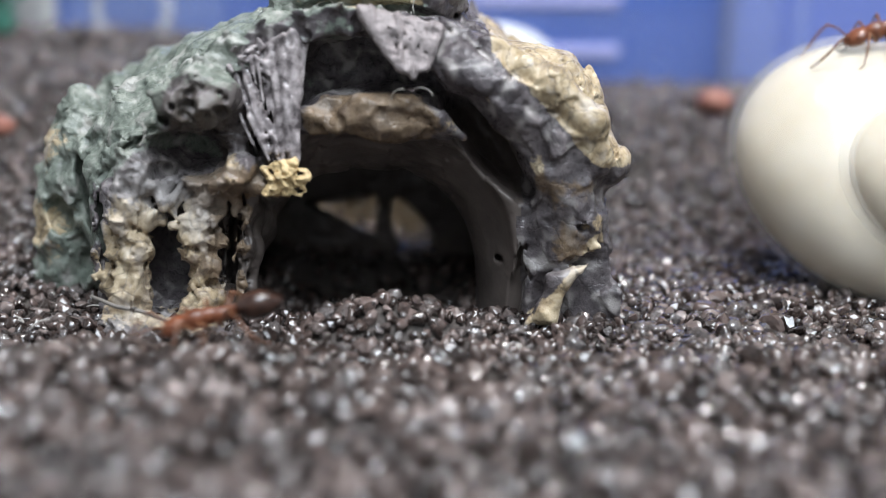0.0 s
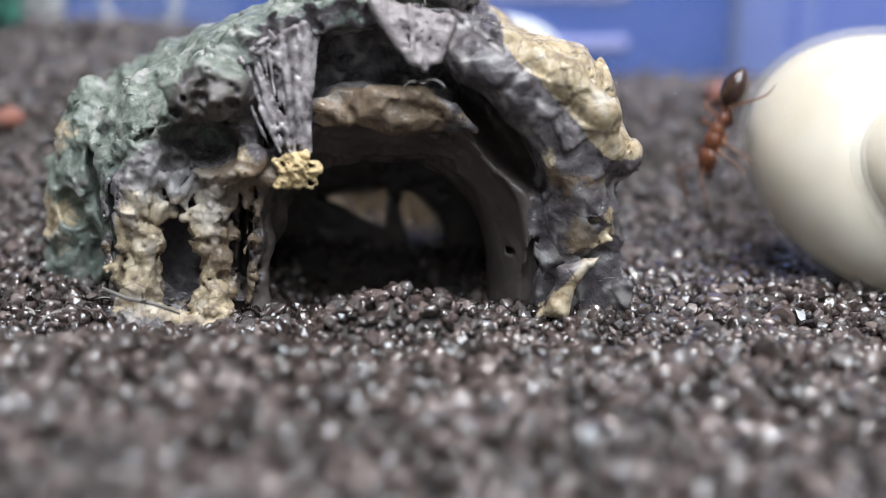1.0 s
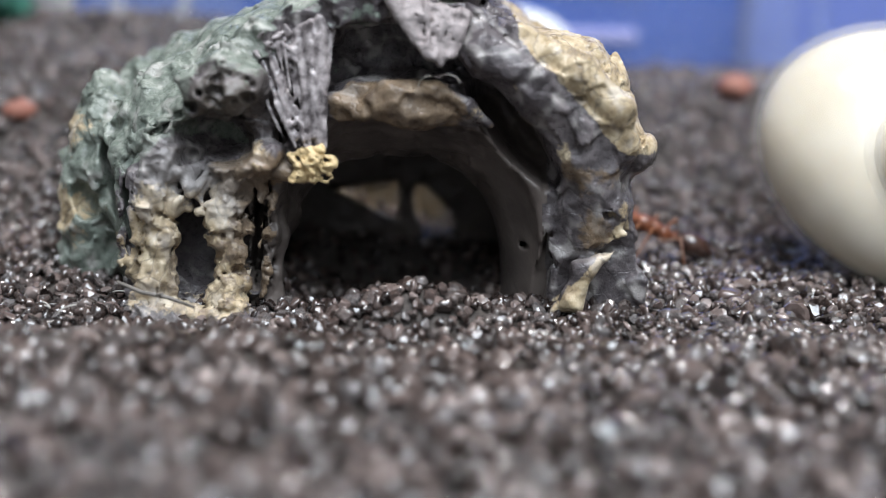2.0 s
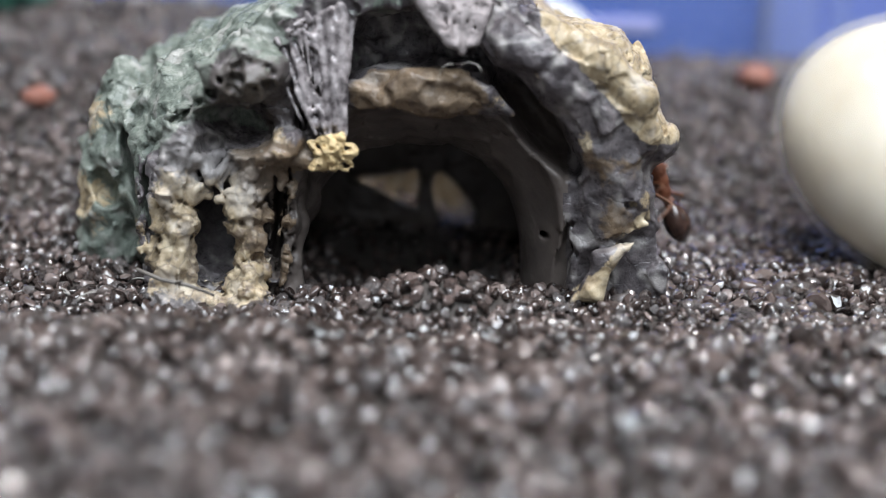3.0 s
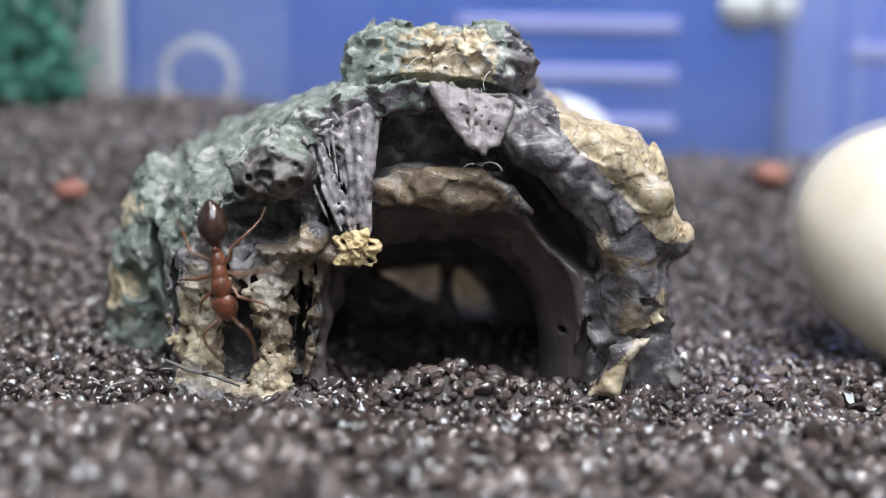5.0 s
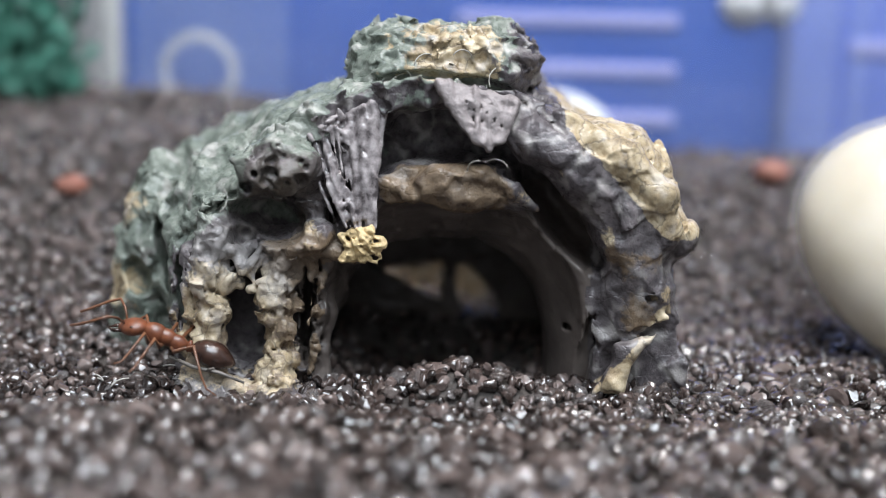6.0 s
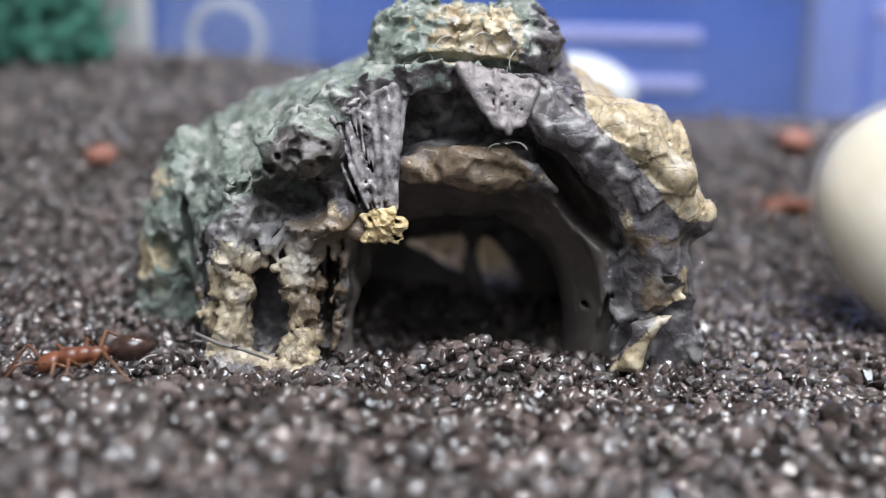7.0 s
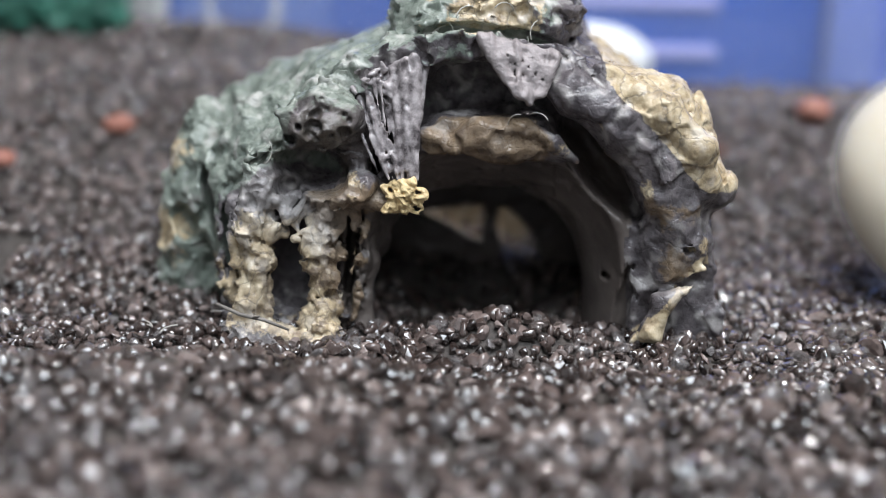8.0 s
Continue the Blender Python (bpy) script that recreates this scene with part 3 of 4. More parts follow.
    R.ball((-14.4, -2.0, 13.2), (1.3, 5.0, 1.5), 0.3, True, 20)
    # crumbling bridge between the heads of the columns
    for k in range(26):
        c = (rng.uniform(-16.4, -12.8), rng.uniform(-0.8, 0.8), rng.uniform(8.6, 12.6))
        R.rod(c, (c[0] + rng.uniform(-0.9, 0.9), c[1] + rng.uniform(-0.4, 0.4), c[2] + rng.uniform(-1.4, 1.4)), rng.uniform(0.25, 0.6), rng.uniform(0.15, 0.4), 0.3)
    R.ball((14.4, 2.6, 4.9), (0.45, 4.0, 0.4), 0.1, True)
    # pitted knob
    rng = random.Random(3)
    R.ball((-11.7, -3.6, 19.4), (0.85, 2.4, 0.65), 0.15, True)
    R.ball((-8.9, -2.6, 18.6), (0.6, 2.0, 0.9), 0.15, True, 20)
    R.ball((-14.0, -2.4, 18.0), (0.7, 2.0, 0.5), 0.15, True, -20)
    for i in range(24):
        a = rng.uniform(0, 6.3)
        r = rng.uniform(1.2, 2.8)
        R.ball((-11.2 + r * math.cos(a), -3.2, 19.4 + 0.8 * r * math.sin(a)), (rng.uniform(0.25, 0.5), 1.6, rng.uniform(0.25, 0.45)), 0.2, True)
    R.rod((-5.0, 2.4, 23.4), (-4.2, 1.6, 15.6), 1.4, 0.6, 0.4)
    return R


def rock():
    R = rock_field()
    v, q = R.surface()
    me = bpy.data.meshes.new("resin_rock")
    me.from_pydata((v * MM).tolist(), [], q.tolist())
    me.shade_smooth()
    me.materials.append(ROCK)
    x, y, z = v.T.astype(np.float32)
    me.vertices.foreach_get("normal", r := np.zeros(len(v) * 3, np.float32))
    n = r.reshape(-1, 3)

    def spot(cx, cy, cz, r):
        return np.exp(-((x - cx) ** 2 + (y - cy) ** 2 + (z - cz) ** 2) / r ** 2)

    green = step(1.0, 5.0, y) * step(14, 2, x) * 0.62 + 0.45 * step(-0.1, 0.5, n[:, 2]) * step(17.5, 22, z) * step(14, 6, x) + 0.4 * spot(2, 20, 25, 9)
    green = green * (1 - step(9.5, 8.0, np.abs(x - 2.5)) * step(24.6, 23.6, z) * step(9, 7, y)) + 0.5 * spot(0, 0.5, 25.6, 3.2)
    green = green + 0.6 * step(-13.6, -15.0, x) * step(11.5, 13.5, z) + 0.35 * step(4, 8, y) * step(0, -4, x) + 0.6 * step(-13.0, -14.6, x) * step(15.5, 17.0, z) + 0.45 * step(20.9, 22.2, z) * step(-6.5, -8.5, x)
    recess = step(1.25, 1.0, np.sqrt(((x + 13.6) / 6.2) ** 2 + ((y + 1.5) / 10.4) ** 2 + ((z - 6.6) / 7.9) ** 2))
    green = green * (1 - recess)
    crest = step(-1.2, 0.6, z - (24.6 - 1.05 * (x - 12.0)) + 0.4 * (y - 1)) * step(12.2, 14.0, x) * step(13.2, 14.6, z)
    cream = 0.84 * crest + 0.66 * spot(2.9, 4.5, 29.0, 7.0) * step(26.6, 27.4, z) + 1.0 * spot(-11.4, -1, 3.5, 4.6) + 0.68 * spot(-11.0, -1, 9.0, 3.0) + 1.0 * spot(-17.6, -1, 4.5, 4.0) + 0.55 * spot(-17.4, -1, 9.5, 3.5)
    # the lit top rim of the brow is put in as cream too
    cream += 1.3 * spot(2, 37, 3, 8) + 0.95 * spot(-9.2, -1, 13.6, 2.4) + 0.9 * spot(4.0, -1.0, 20.2, 4.6) * step(19.3, 19.9, z) + 0.55 * spot(9.9, 0, 17.4, 1.8) + 1.1 * np.exp(-((x - 18.2 - 0.82 * (z - 1.3)) / 1.3) ** 2) * step(-0.8, 0.4, z) * step(8.6, 7.4, z) * step(1.6, 0.4, y) + 0.66 * spot(-27.4, 11, 14, 3.5) + 0.6 * spot(-27.5, 11, 6, 4.0) + 0.6 * spot(-22.5, 6, 4, 2.5) + 0.7 * spot(17, -1.5, 14, 1.6) + 0.6 * spot(22.2, 0, 9.2, 1.6) + 0.5 * spot(13, -1, 20, 1.6)
    tan = 1.0 * spot(4.6, -1, 17.6, 4.8) + 0.8 * spot(-0.5, 0, 17.6, 3) + 0.12 * spot(-11.4, -1, 5, 5) + 1.0 * spot(-7, 0, 11.5, 2.8) + 0.6 * spot(-9.2, -0.5, 12.8, 2.4) + 0.7 * spot(-7.3, 3, 6, 3.0) + 0.7 * spot(-7.3, 3, 2, 3.0) + 0.5 * spot(21.5, 0, 12.5, 2.4) + 0.62 * spot(20, -1, 7, 3.0) + 0.55 * spot(17.6, -1, 12.6, 2.2) + 0.5 * spot(13, 0, 16, 3)
    calm = step(8.5, 10.5, x) * step(6.0, 4.0, y) * step(25, 23, z) * (np.abs(x - 3) > 11.5)
    tan = tan + 0.36 * recess * step(1.5, 0.5, y)
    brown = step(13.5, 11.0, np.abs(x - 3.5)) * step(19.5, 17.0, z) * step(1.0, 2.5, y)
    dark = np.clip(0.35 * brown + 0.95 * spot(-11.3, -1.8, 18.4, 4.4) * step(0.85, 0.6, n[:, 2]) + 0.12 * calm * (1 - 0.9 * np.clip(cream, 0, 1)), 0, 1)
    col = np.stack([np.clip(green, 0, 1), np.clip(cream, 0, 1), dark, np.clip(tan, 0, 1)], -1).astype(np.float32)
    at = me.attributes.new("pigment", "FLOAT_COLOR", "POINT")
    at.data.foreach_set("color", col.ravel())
    me.materials.append(INNER)
    lining = (step(14.0, 12.5, np.abs(x - 3.2)) * step(19.0, 17.0, z) * step(0.8, 1.8, y) * step(27, 25, y)) > 0.5
    me.polygons.foreach_set("material_index", lining[q].all(1).astype(np.int32))
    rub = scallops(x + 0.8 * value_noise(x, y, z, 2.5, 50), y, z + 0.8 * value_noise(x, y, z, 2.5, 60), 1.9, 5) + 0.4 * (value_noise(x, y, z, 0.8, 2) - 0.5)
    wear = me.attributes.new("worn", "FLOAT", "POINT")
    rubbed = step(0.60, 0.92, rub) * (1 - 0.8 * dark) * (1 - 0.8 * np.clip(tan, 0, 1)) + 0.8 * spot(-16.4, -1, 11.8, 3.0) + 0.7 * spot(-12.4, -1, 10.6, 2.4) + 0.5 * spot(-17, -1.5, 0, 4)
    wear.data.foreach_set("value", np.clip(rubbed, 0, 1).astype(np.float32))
    body = tagged(new("resin_rock", me), "hollow grey-green resin rock with a broken arch, half bedded in gravel", "rock ornament")
    torn_edges(body)


def torn_mat():
    m, nt, b = mat("pale_torn_resin")
    n = noise_node(nt, 900, 4, 0.6)
    c = ramp_node(nt, n.outputs[0], ((0.36, (0.07, 0.060, 0.062)), (0.46, (0.20, 0.178, 0.180)), (0.70, (0.48, 0.44, 0.44)))).outputs[0]
    nt.links.new(c, b.inputs["Base Color"])
    b.inputs["Roughness"].default_value = 0.19
    nt.links.new(bump_node(nt, n.outputs[0], 0.5, 0.0003), b.inputs["Normal"])
    return m


def torn_edges(body):
    """Stretched strands and a flap of torn resin that hang over the arch."""
    rng = random.Random(4)
    pale = torn_mat()
    matte = plain_mat("lilac_grey_torn_resin", (0.26, 0.228, 0.226), 0.45, scale=900, vary=0.4, bump=0.5, bump_size=0.0003)
    tip = plain_mat("yellow_torn_tip", (0.62, 0.47, 0.25), 0.35, scale=900, vary=0.35, bump=0.6, bump_size=0.0003)
    F = Field((-10.5, -4.5, 12.0), (-0.5, 5.0, 27.5), 0.11)
    for i in range(17):
        u = i / 16
        top = Vector((-6.0 + 3.5 * u, 2.2 - 1.2 * math.sin(2.6 * u), 23.6 + 1.0 * u + rng.uniform(-0.9, 0.5)))
        end = Vector((-4.6 + 1.7 * u, -0.9 + rng.uniform(-0.15, 0.15), 14.4 + rng.uniform(-0.3, 1.2)))
        mid = top.lerp(end, 0.55) + Vector((rng.uniform(-0.15, 0.15), -0.5, 0))
        w = rng.choice((0.12, 0.18, 0.26))
        F.rod(top, mid, w * 2.4, w * 1.1, 0.22)
        F.rod(mid, end, w * 1.1, 0.8 * w, 0.14)
    for i in range(7):
        u = i / 6
        top = Vector((-9.0 + 2.6 * u, 1.4 - 1.0 * u, 21.2 + 2.2 * u + rng.uniform(-0.4, 0.6)))
        end = Vector((-5.7 + 1.2 * u, -1.0 + rng.uniform(-0.2, 0.2), 14.3 + rng.uniform(-0.5, 1.5)))
        mid = top.lerp(end, 0.5) + Vector((rng.uniform(-0.3, 0.3), -0.5, 0))
        w = rng.choice((0.12, 0.17, 0.24))
        F.rod(top, mid, w * 1.5, w, 0.1)
        F.rod(mid, end, w, 0.7 * w, 0.1)
    for i in range(60):
        t, o = rng.random(), rng.gauss(0, 0.3)
        c = (-7.0 + 2.0 * t + o, 0.2 - 1.3 * t + 0.2 * rng.random(), 20.5 - 5.2 * t)
        r = rng.uniform(0.16, 0.34)
        F.ball(c, (r, r, r * 1.3), 0.1)
    for i in range(40):
        c = Vector((rng.uniform(-8.8, -3.0), rng.uniform(0.6, 1.6), rng.uniform(21.5, 24.0)))
        F.rod(c, c + Vector((rng.uniform(-0.8, 0.8), -0.4, rng.uniform(-0.9, 0.9))), rng.uniform(0.12, 0.36), 0.12, 0.1)
    near = np.abs(F.f) < 0.6
    i = np.argwhere(near)
    x, y, z = (a[k] for a, k in zip(F.axes, i.T))
    F.f[near] -= 0.24 * (ridge(x + 0.3 * z, y, z * 0.2, 0.7, 3) - 0.6) + 0.10 * (value_noise(x, y, z, 0.5, 2) - 0.5)
    v, q = F.surface()
    link_mesh("torn_fringe", v * MM, q.tolist(), pale, body, True, "pale glossy fringe of torn resin strands")
    F = Field((-7.5, -4, 9.5), (-0.5, 2, 17.0), 0.11)
    for i in range(48):
        t = rng.random()
        c = (-4.9 + 1.2 * t + rng.gauss(0, 0.5), -1.1 + rng.gauss(0, 0.25), 11.9 + 2.6 * t + rng.gauss(0, 0.35))
        F.rod(c, (c[0] + rng.uniform(-0.6, 0.7), c[1] + rng.uniform(-0.4, 0.3), c[2] + rng.uniform(-0.6, 0.6)), rng.uniform(0.16, 0.36), 0.12, 0.25)
    for i in range(6):
        c, a0 = Vector((rng.uniform(-4.6, -2.4), -1.5, rng.uniform(11.8, 14.6))), rng.uniform(0, 6.3)
        ring = [c + 0.45 * Vector((math.cos(a0 + 0.8 * k), 0.2 * k, math.sin(a0 + 0.8 * k))) for k in range(6)]
        for p0, p1 in zip(ring, ring[1:]):
            F.rod(p0, p1, 0.10, 0.10, 0.05)
    near = np.abs(F.f) < 0.8
    i = np.argwhere(near)
    x, y, z = (a[k] for a, k in zip(F.axes, i.T))
    F.f[near] -= 0.5 * (ridge(x + z, y, z, 0.75, 3) - 0.55) + 0.25 * (ridge(x, y, z, 0.4, 8) - 0.5)
    v, q = F.surface()
    link_mesh("torn_tip", v * MM, q.tolist(), tip, body, True, "yellow frayed tip of the strands")
    F = Field((-0.5, -3.0, 20.5), (11.5, 5.0, 29.5), 0.13)
    for i in range(11):
        u = i / 10
        F.rod((2.6 + 6.2 * u, 0.2, 27.0 - 1.6 * u), (4.9 + 3.0 * u, -1.7 + 1.0 * abs(u - 0.35), 22.0 + 1.9 * abs(u - 0.6) + rng.uniform(-0.3, 0.3)), 0.6, 0.26, 0.3)
    near = np.abs(F.f) < 1.2
    i = np.argwhere(near)
    x, y, z = (a[k] for a, k in zip(F.axes, i.T))
    fan = np.arctan2(x - 6.6, z - 14.0) * 12
    F.f[near] -= 0.34 * (ridge(fan, y, z * 0.3, 0.9, 3) - 0.6) + 0.25 * (value_noise(x, y, z, 0.6, 8) - 0.5)
    for k in range(22):
        r = rng.uniform(0.05, 0.13)
        F.ball((rng.uniform(4.5, 7.8), -1.4, rng.uniform(23.5, 26.6)), (r, 1.1, r * rng.uniform(1, 2)), 0.08, True, rng.uniform(-30, 30))
    v, q = F.surface()
    flap = link_mesh("torn_flap", v * MM, q.tolist(), matte, body, True, "pale lilac-grey torn flap")
    dust = plain_mat("grey_fibre", (0.34, 0.33, 0.30), 0.6, scale=600)
    for c, a, r in ((Vector((6.0, -2.0, 20.8)), 1.4, 0.9), (Vector((8.4, -1.6, 20.2)), 0.4, 1.1), (Vector((-9.6, -1.8, 11.9)), 5.6, 0.9), (Vector((-16.0, -2.6, 16.0)), 5.2, 1.2)):
        pts = [c + r * Vector((math.cos(a + k * 0.3) - math.cos(a), 0.1 * k, math.sin(a + k * 0.3) - math.sin(a))) for k in range(7)]
        bm = bmesh.new()
        add_tube(bm, [p * MM for p in pts], [0.000045] * 7, 5)
        part("fibre", bm, dust, body)
    for i in range(9):
        c = Vector((rng.uniform(-4, 10), 3.9 + rng.uniform(-0.5, 1.2), rng.uniform(25.8, 29)))
        a, r = rng.uniform(0, 6.3), rng.uniform(0.6, 1.5)
        pts = [c + Vector((r * math.cos(a + k * 0.42), -0.25 * k + 0.5, r * math.sin(a + k * 0.42))) for k in range(7)]
        bm = bmesh.new()
        add_tube(bm, [p * MM for p in pts], [0.00006] * 7, 5)
        part("fibre", bm, dust, body)

# ---- shell, backdrop and clutter ----


def shell_mat():
    m, nt, b = mat("cream_snail_shell")
    n, f = noise_node(nt, 120, 3), noise_node(nt, 900, 4)
    c = ramp_node(nt, n.outputs[0], ((0.3, (0.55, 0.475, 0.35)), (0.7, (0.69, 0.63, 0.515)))).outputs[0]
    nt.links.new(c, b.inputs["Base Color"])
    b.inputs["Roughness"].default_value = 0.34
    b.inputs["Subsurface Weight"].default_value = 0.15
    b.inputs["Subsurface Radius"].default_value = (0.003, 0.002, 0.001)
    nt.links.new(bump_node(nt, f.outputs[0], 0.12, 0.0002), b.inputs["Normal"])
    return m


def snail_shell():
    """A globose coiled shell: the whorl shrinks as it winds up to the apex."""
    turns, seg, ring = 3.4, 190, 40
    verts, faces = [], []
    for i in range(seg + 1):
        a = 2 * math.pi * turns * i / seg
        g = math.exp(-0.088 * a)
        out = Vector((math.cos(a), math.sin(a), 0))
        for k in range(ring):
            b = 2 * math.pi * k / ring
            p = (8.3 * g + 8.4 * g * math.cos(b)) * out + Vector((0, 0, 21.0 * (1 - g) + 8.6 * g * math.sin(b)))
            verts.append(p * MM)
    for i in range(seg):
        for k in range(ring):
            faces.append((i * ring + k, (i + 1) * ring + k, (i + 1) * ring + (k + 1) % ring, i * ring + (k + 1) % ring))
    faces.append(tuple(range((seg + 1) * ring - ring, (seg + 1) * ring)))
    shell = tagged(new("snail_shell"), "smooth cream empty snail shell lying on gravel", "snail shell")
    axis = Vector((0.08, -0.95, 0.27)).normalized()
    side = Vector((0.90, 0.36, -0.25))
    side = (side - side.dot(axis) * axis).normalized()
    turn = Matrix((side, axis.cross(side), axis)).transposed().to_4x4()
    along = Vector((0.80, -0.55, -0.25)).normalized()
    shape = Matrix.Scale(1.4, 4, along) @ turn @ Matrix.Scale(0.985, 4)
    verts = [shape @ v for v in verts]
    shell.matrix_basis = Matrix.Translation((0.0526, 0.0196, 0.0078))
    body = link_mesh("whorl", verts, faces, shell_mat(), shell)
    # translucent layer added to imitate a blurred halo round the shell
    outer = link_mesh("edge_halo", verts, faces, clear_mat("thin_clear_edge_halo", (0.86, 0.84, 0.78), 0.2, 0.16), shell, True, "thin glossy translucent layer added for a soft halo at the edge")
    swell = outer.modifiers.new("swell", "DISPLACE")
    swell.strength, swell.mid_level = 0.0009, 0.0
    wall = body.modifiers.new("wall", "SOLIDIFY")
    wall.thickness, wall.offset = 0.0007, -1
    bm = bmesh.new()
    pts = [shape @ Vector(((8.3 + 8.4 * math.cos(b)) * MM, 0, 8.6 * math.sin(b) * MM)) for b in [2 * math.pi * k / 48 for k in range(49)]]
    add_tube(bm, pts, [0.0007] * 49, 8)
    part("lip", bm, shell_mat(), shell, "thickened pale lip of the opening")


def disc(bm, c, rx, rz, thick=0.0006, seg=48):
    bmesh.ops.create_cone(bm, cap_ends=True, segments=seg, radius1=1, radius2=1, depth=1, matrix=Matrix.Translation(c) @ Matrix.Rotation(radians(90), 4, "X") @ Matrix.Diagonal((rx, rz, thick, 1)))


def backdrop_things():
    card = tagged(new("blue_box"), "blue printed box with pale stripes behind the plastic wall", "box")
    bm = bmesh.new()
    add_box(bm, (-0.0455, 0.092, -0.004), (0.0518, 0.112, 0.075), 0.0008)
    part("body", bm, BLUE, card)
    for z in (0.0143, 0.0215, 0.0287, 0.0359):
        bm = bmesh.new()
        add_box(bm, (0.004, 0.0915, z - 0.00095), (0.0366, 0.0922, z + 0.00095), 0.0003)
        part("stripe", bm, PALE_INK, card)
    bm = bmesh.new()
    disc(bm, (0.0172, 0.0914, 0.0128), 0.0098, 0.0054)
    part("emblem", bm, WHITE_INK_AND_GLARE, card)
    # a lamp's reflection in the plastic, put in as two white discs
    for x, rx in ((0.0462, 0.0038), (0.0515, 0.0026)):
        bm = bmesh.new()
        disc(bm, (x, 0.0914, 0.0322), rx, 0.0034)
        part("glare_spot", bm, WHITE_INK_AND_GLARE, card)
    other = tagged(new("blue_box"), "pale blue box beside the striped blue one", "box")
    bm = bmesh.new()
    add_box(bm, (0.0545, 0.100, -0.004), (0.125, 0.125, 0.075), 0.0008)
    part("body", bm, plain_mat("pale_blue_card", (0.13, 0.20, 0.60), 0.5, scale=60, vary=0.06), other)
    for z in (0.0250, 0.0400):
        bm = bmesh.new()
        add_box(bm, (0.064, 0.0995, z - 0.0012), (0.118, 0.1002, z + 0.0012), 0.0003)
        part("stripe", bm, PALE_INK, other)
    wall = tagged(new("plastic_wall"), "scuffed clear plastic wall of the enclosure", "plastic wall", kind="structure")
    bm = bmesh.new()
    add_box(bm, (-0.15, 0.0862, -0.004), (0.17, 0.0876, 0.09))
    part("sheet", bm, clear_mat("clear_plastic_sheet", (0.8, 0.85, 0.95), 0.05, 0.1), wall)
    bm = bmesh.new()
    add_box(bm, (-0.0420, 0.0845, 0.0), (-0.0200, 0.0858, 0.09), 0.0004)
    part("panel", bm, FROST, wall)
    bm = bmesh.new()
    add_box(bm, (0.0500, 0.0845, 0.0), (0.0580, 0.0858, 0.09), 0.0004)
    part("corner_strip", bm, FROST, wall)
    bm = bmesh.new()
    add_box(bm, (0.0605, 0.0845, 0.0), (0.0625, 0.0858, 0.09), 0.0004)
    part("corner_strip", bm, FROST, wall)
    bm = bmesh.new()
    pts = [(-0.0322 + 0.0049 * math.cos(a), 0.0815, 0.0207 + 0.0049 * math.sin(a)) for a in [2 * math.pi * i / 40 for i in range(41)]]
    add_tube(bm, pts, [0.0008] * 41, 10)
    part("port_ring", bm, RIM, wall)
    tube = tagged(new("plastic_tube"), "upright milky white plastic tube", "plastic tube")
    bm = bmesh.new()
    add_tube(bm, [(-0.0465, 0.0955, -0.004), (-0.0465, 0.0955, 0.012), (-0.0465, 0.0955, 0.075)], [0.0026, 0.0030, 0.0030], 28)
    part("wall", bm, plain_mat("milky_plastic", (0.42, 0.42, 0.41), 0.35, scale=90, vary=0.08), tube)
    bm = bmesh.new()
    add_tube(bm, [(-0.0465, 0.0955, 0.075), (-0.0465, 0.0955, 0.079)], [0.0034, 0.0034], 28)
    part("cap", bm, FROST, tube)


def moss_clump():
    """A soft green plant of many small leaves on thin stems."""
    clump = tagged(new("moss_clump"), "bushy dark green plastic plant at the back", "plant")
    rng = random.Random(11)
    leaf = plain_mat("green_leaf", (0.045, 0.17, 0.125), 0.5, scale=500, vary=0.4)
    stem_m = plain_mat("dark_green_stem", (0.02, 0.07, 0.045), 0.6, scale=500)
    for i in range(18):
        base = Vector((-0.0560 + rng.uniform(-0.010, 0.008), 0.077 + rng.uniform(-0.003, 0.003), 0.0155))
        top = base + Vector((rng.uniform(-0.006, 0.004), rng.uniform(-0.003, 0.003), rng.uniform(0.008, 0.024)))
        mid = (base + top) / 2 + Vector((rng.uniform(-0.002, 0.002), 0, 0.001))
        bm = bmesh.new()
        add_tube(bm, [base, mid, top], [0.0006, 0.0005, 0.0003], 6)
        stem = part("stem", bm, stem_m, clump)
        bm = bmesh.new()
        for k in range(26):
            u = k / 25
            c = base.lerp(top, 0.15 + 0.85 * u) + Vector((rng.uniform(-0.0025, 0.0025), rng.uniform(-0.0025, 0.0025), rng.uniform(-0.001, 0.001)))
            q = Euler((rng.uniform(0, 6), rng.uniform(0, 6), rng.uniform(0, 6))).to_matrix()
            add_ball(bm, c, (0.0019, 0.0009, 0.00025), q, 8, 4)
        part("leaves", bm, leaf, stem)


def twig():
    bm = bmesh.new()
    add_tube(bm, [(-0.0205, -0.0022, 0.0031), (-0.0183, -0.0029, 0.0024), (-0.0160, -0.0034, 0.0021), (-0.0138, -0.0036, 0.0013)], [0.00014, 0.00019, 0.00017, 0.0001], 8)
    add_tube(bm, [(-0.0170, -0.0032, 0.0022), (-0.0163, -0.0042, 0.0027)], [0.00018, 0.00008], 6)
    tagged(part("twig", bm, plain_mat("grey_bark", (0.16, 0.145, 0.13), 0.6, scale=900, vary=0.4), None), "thin grey twig lying against the foot of the rock", "twig")


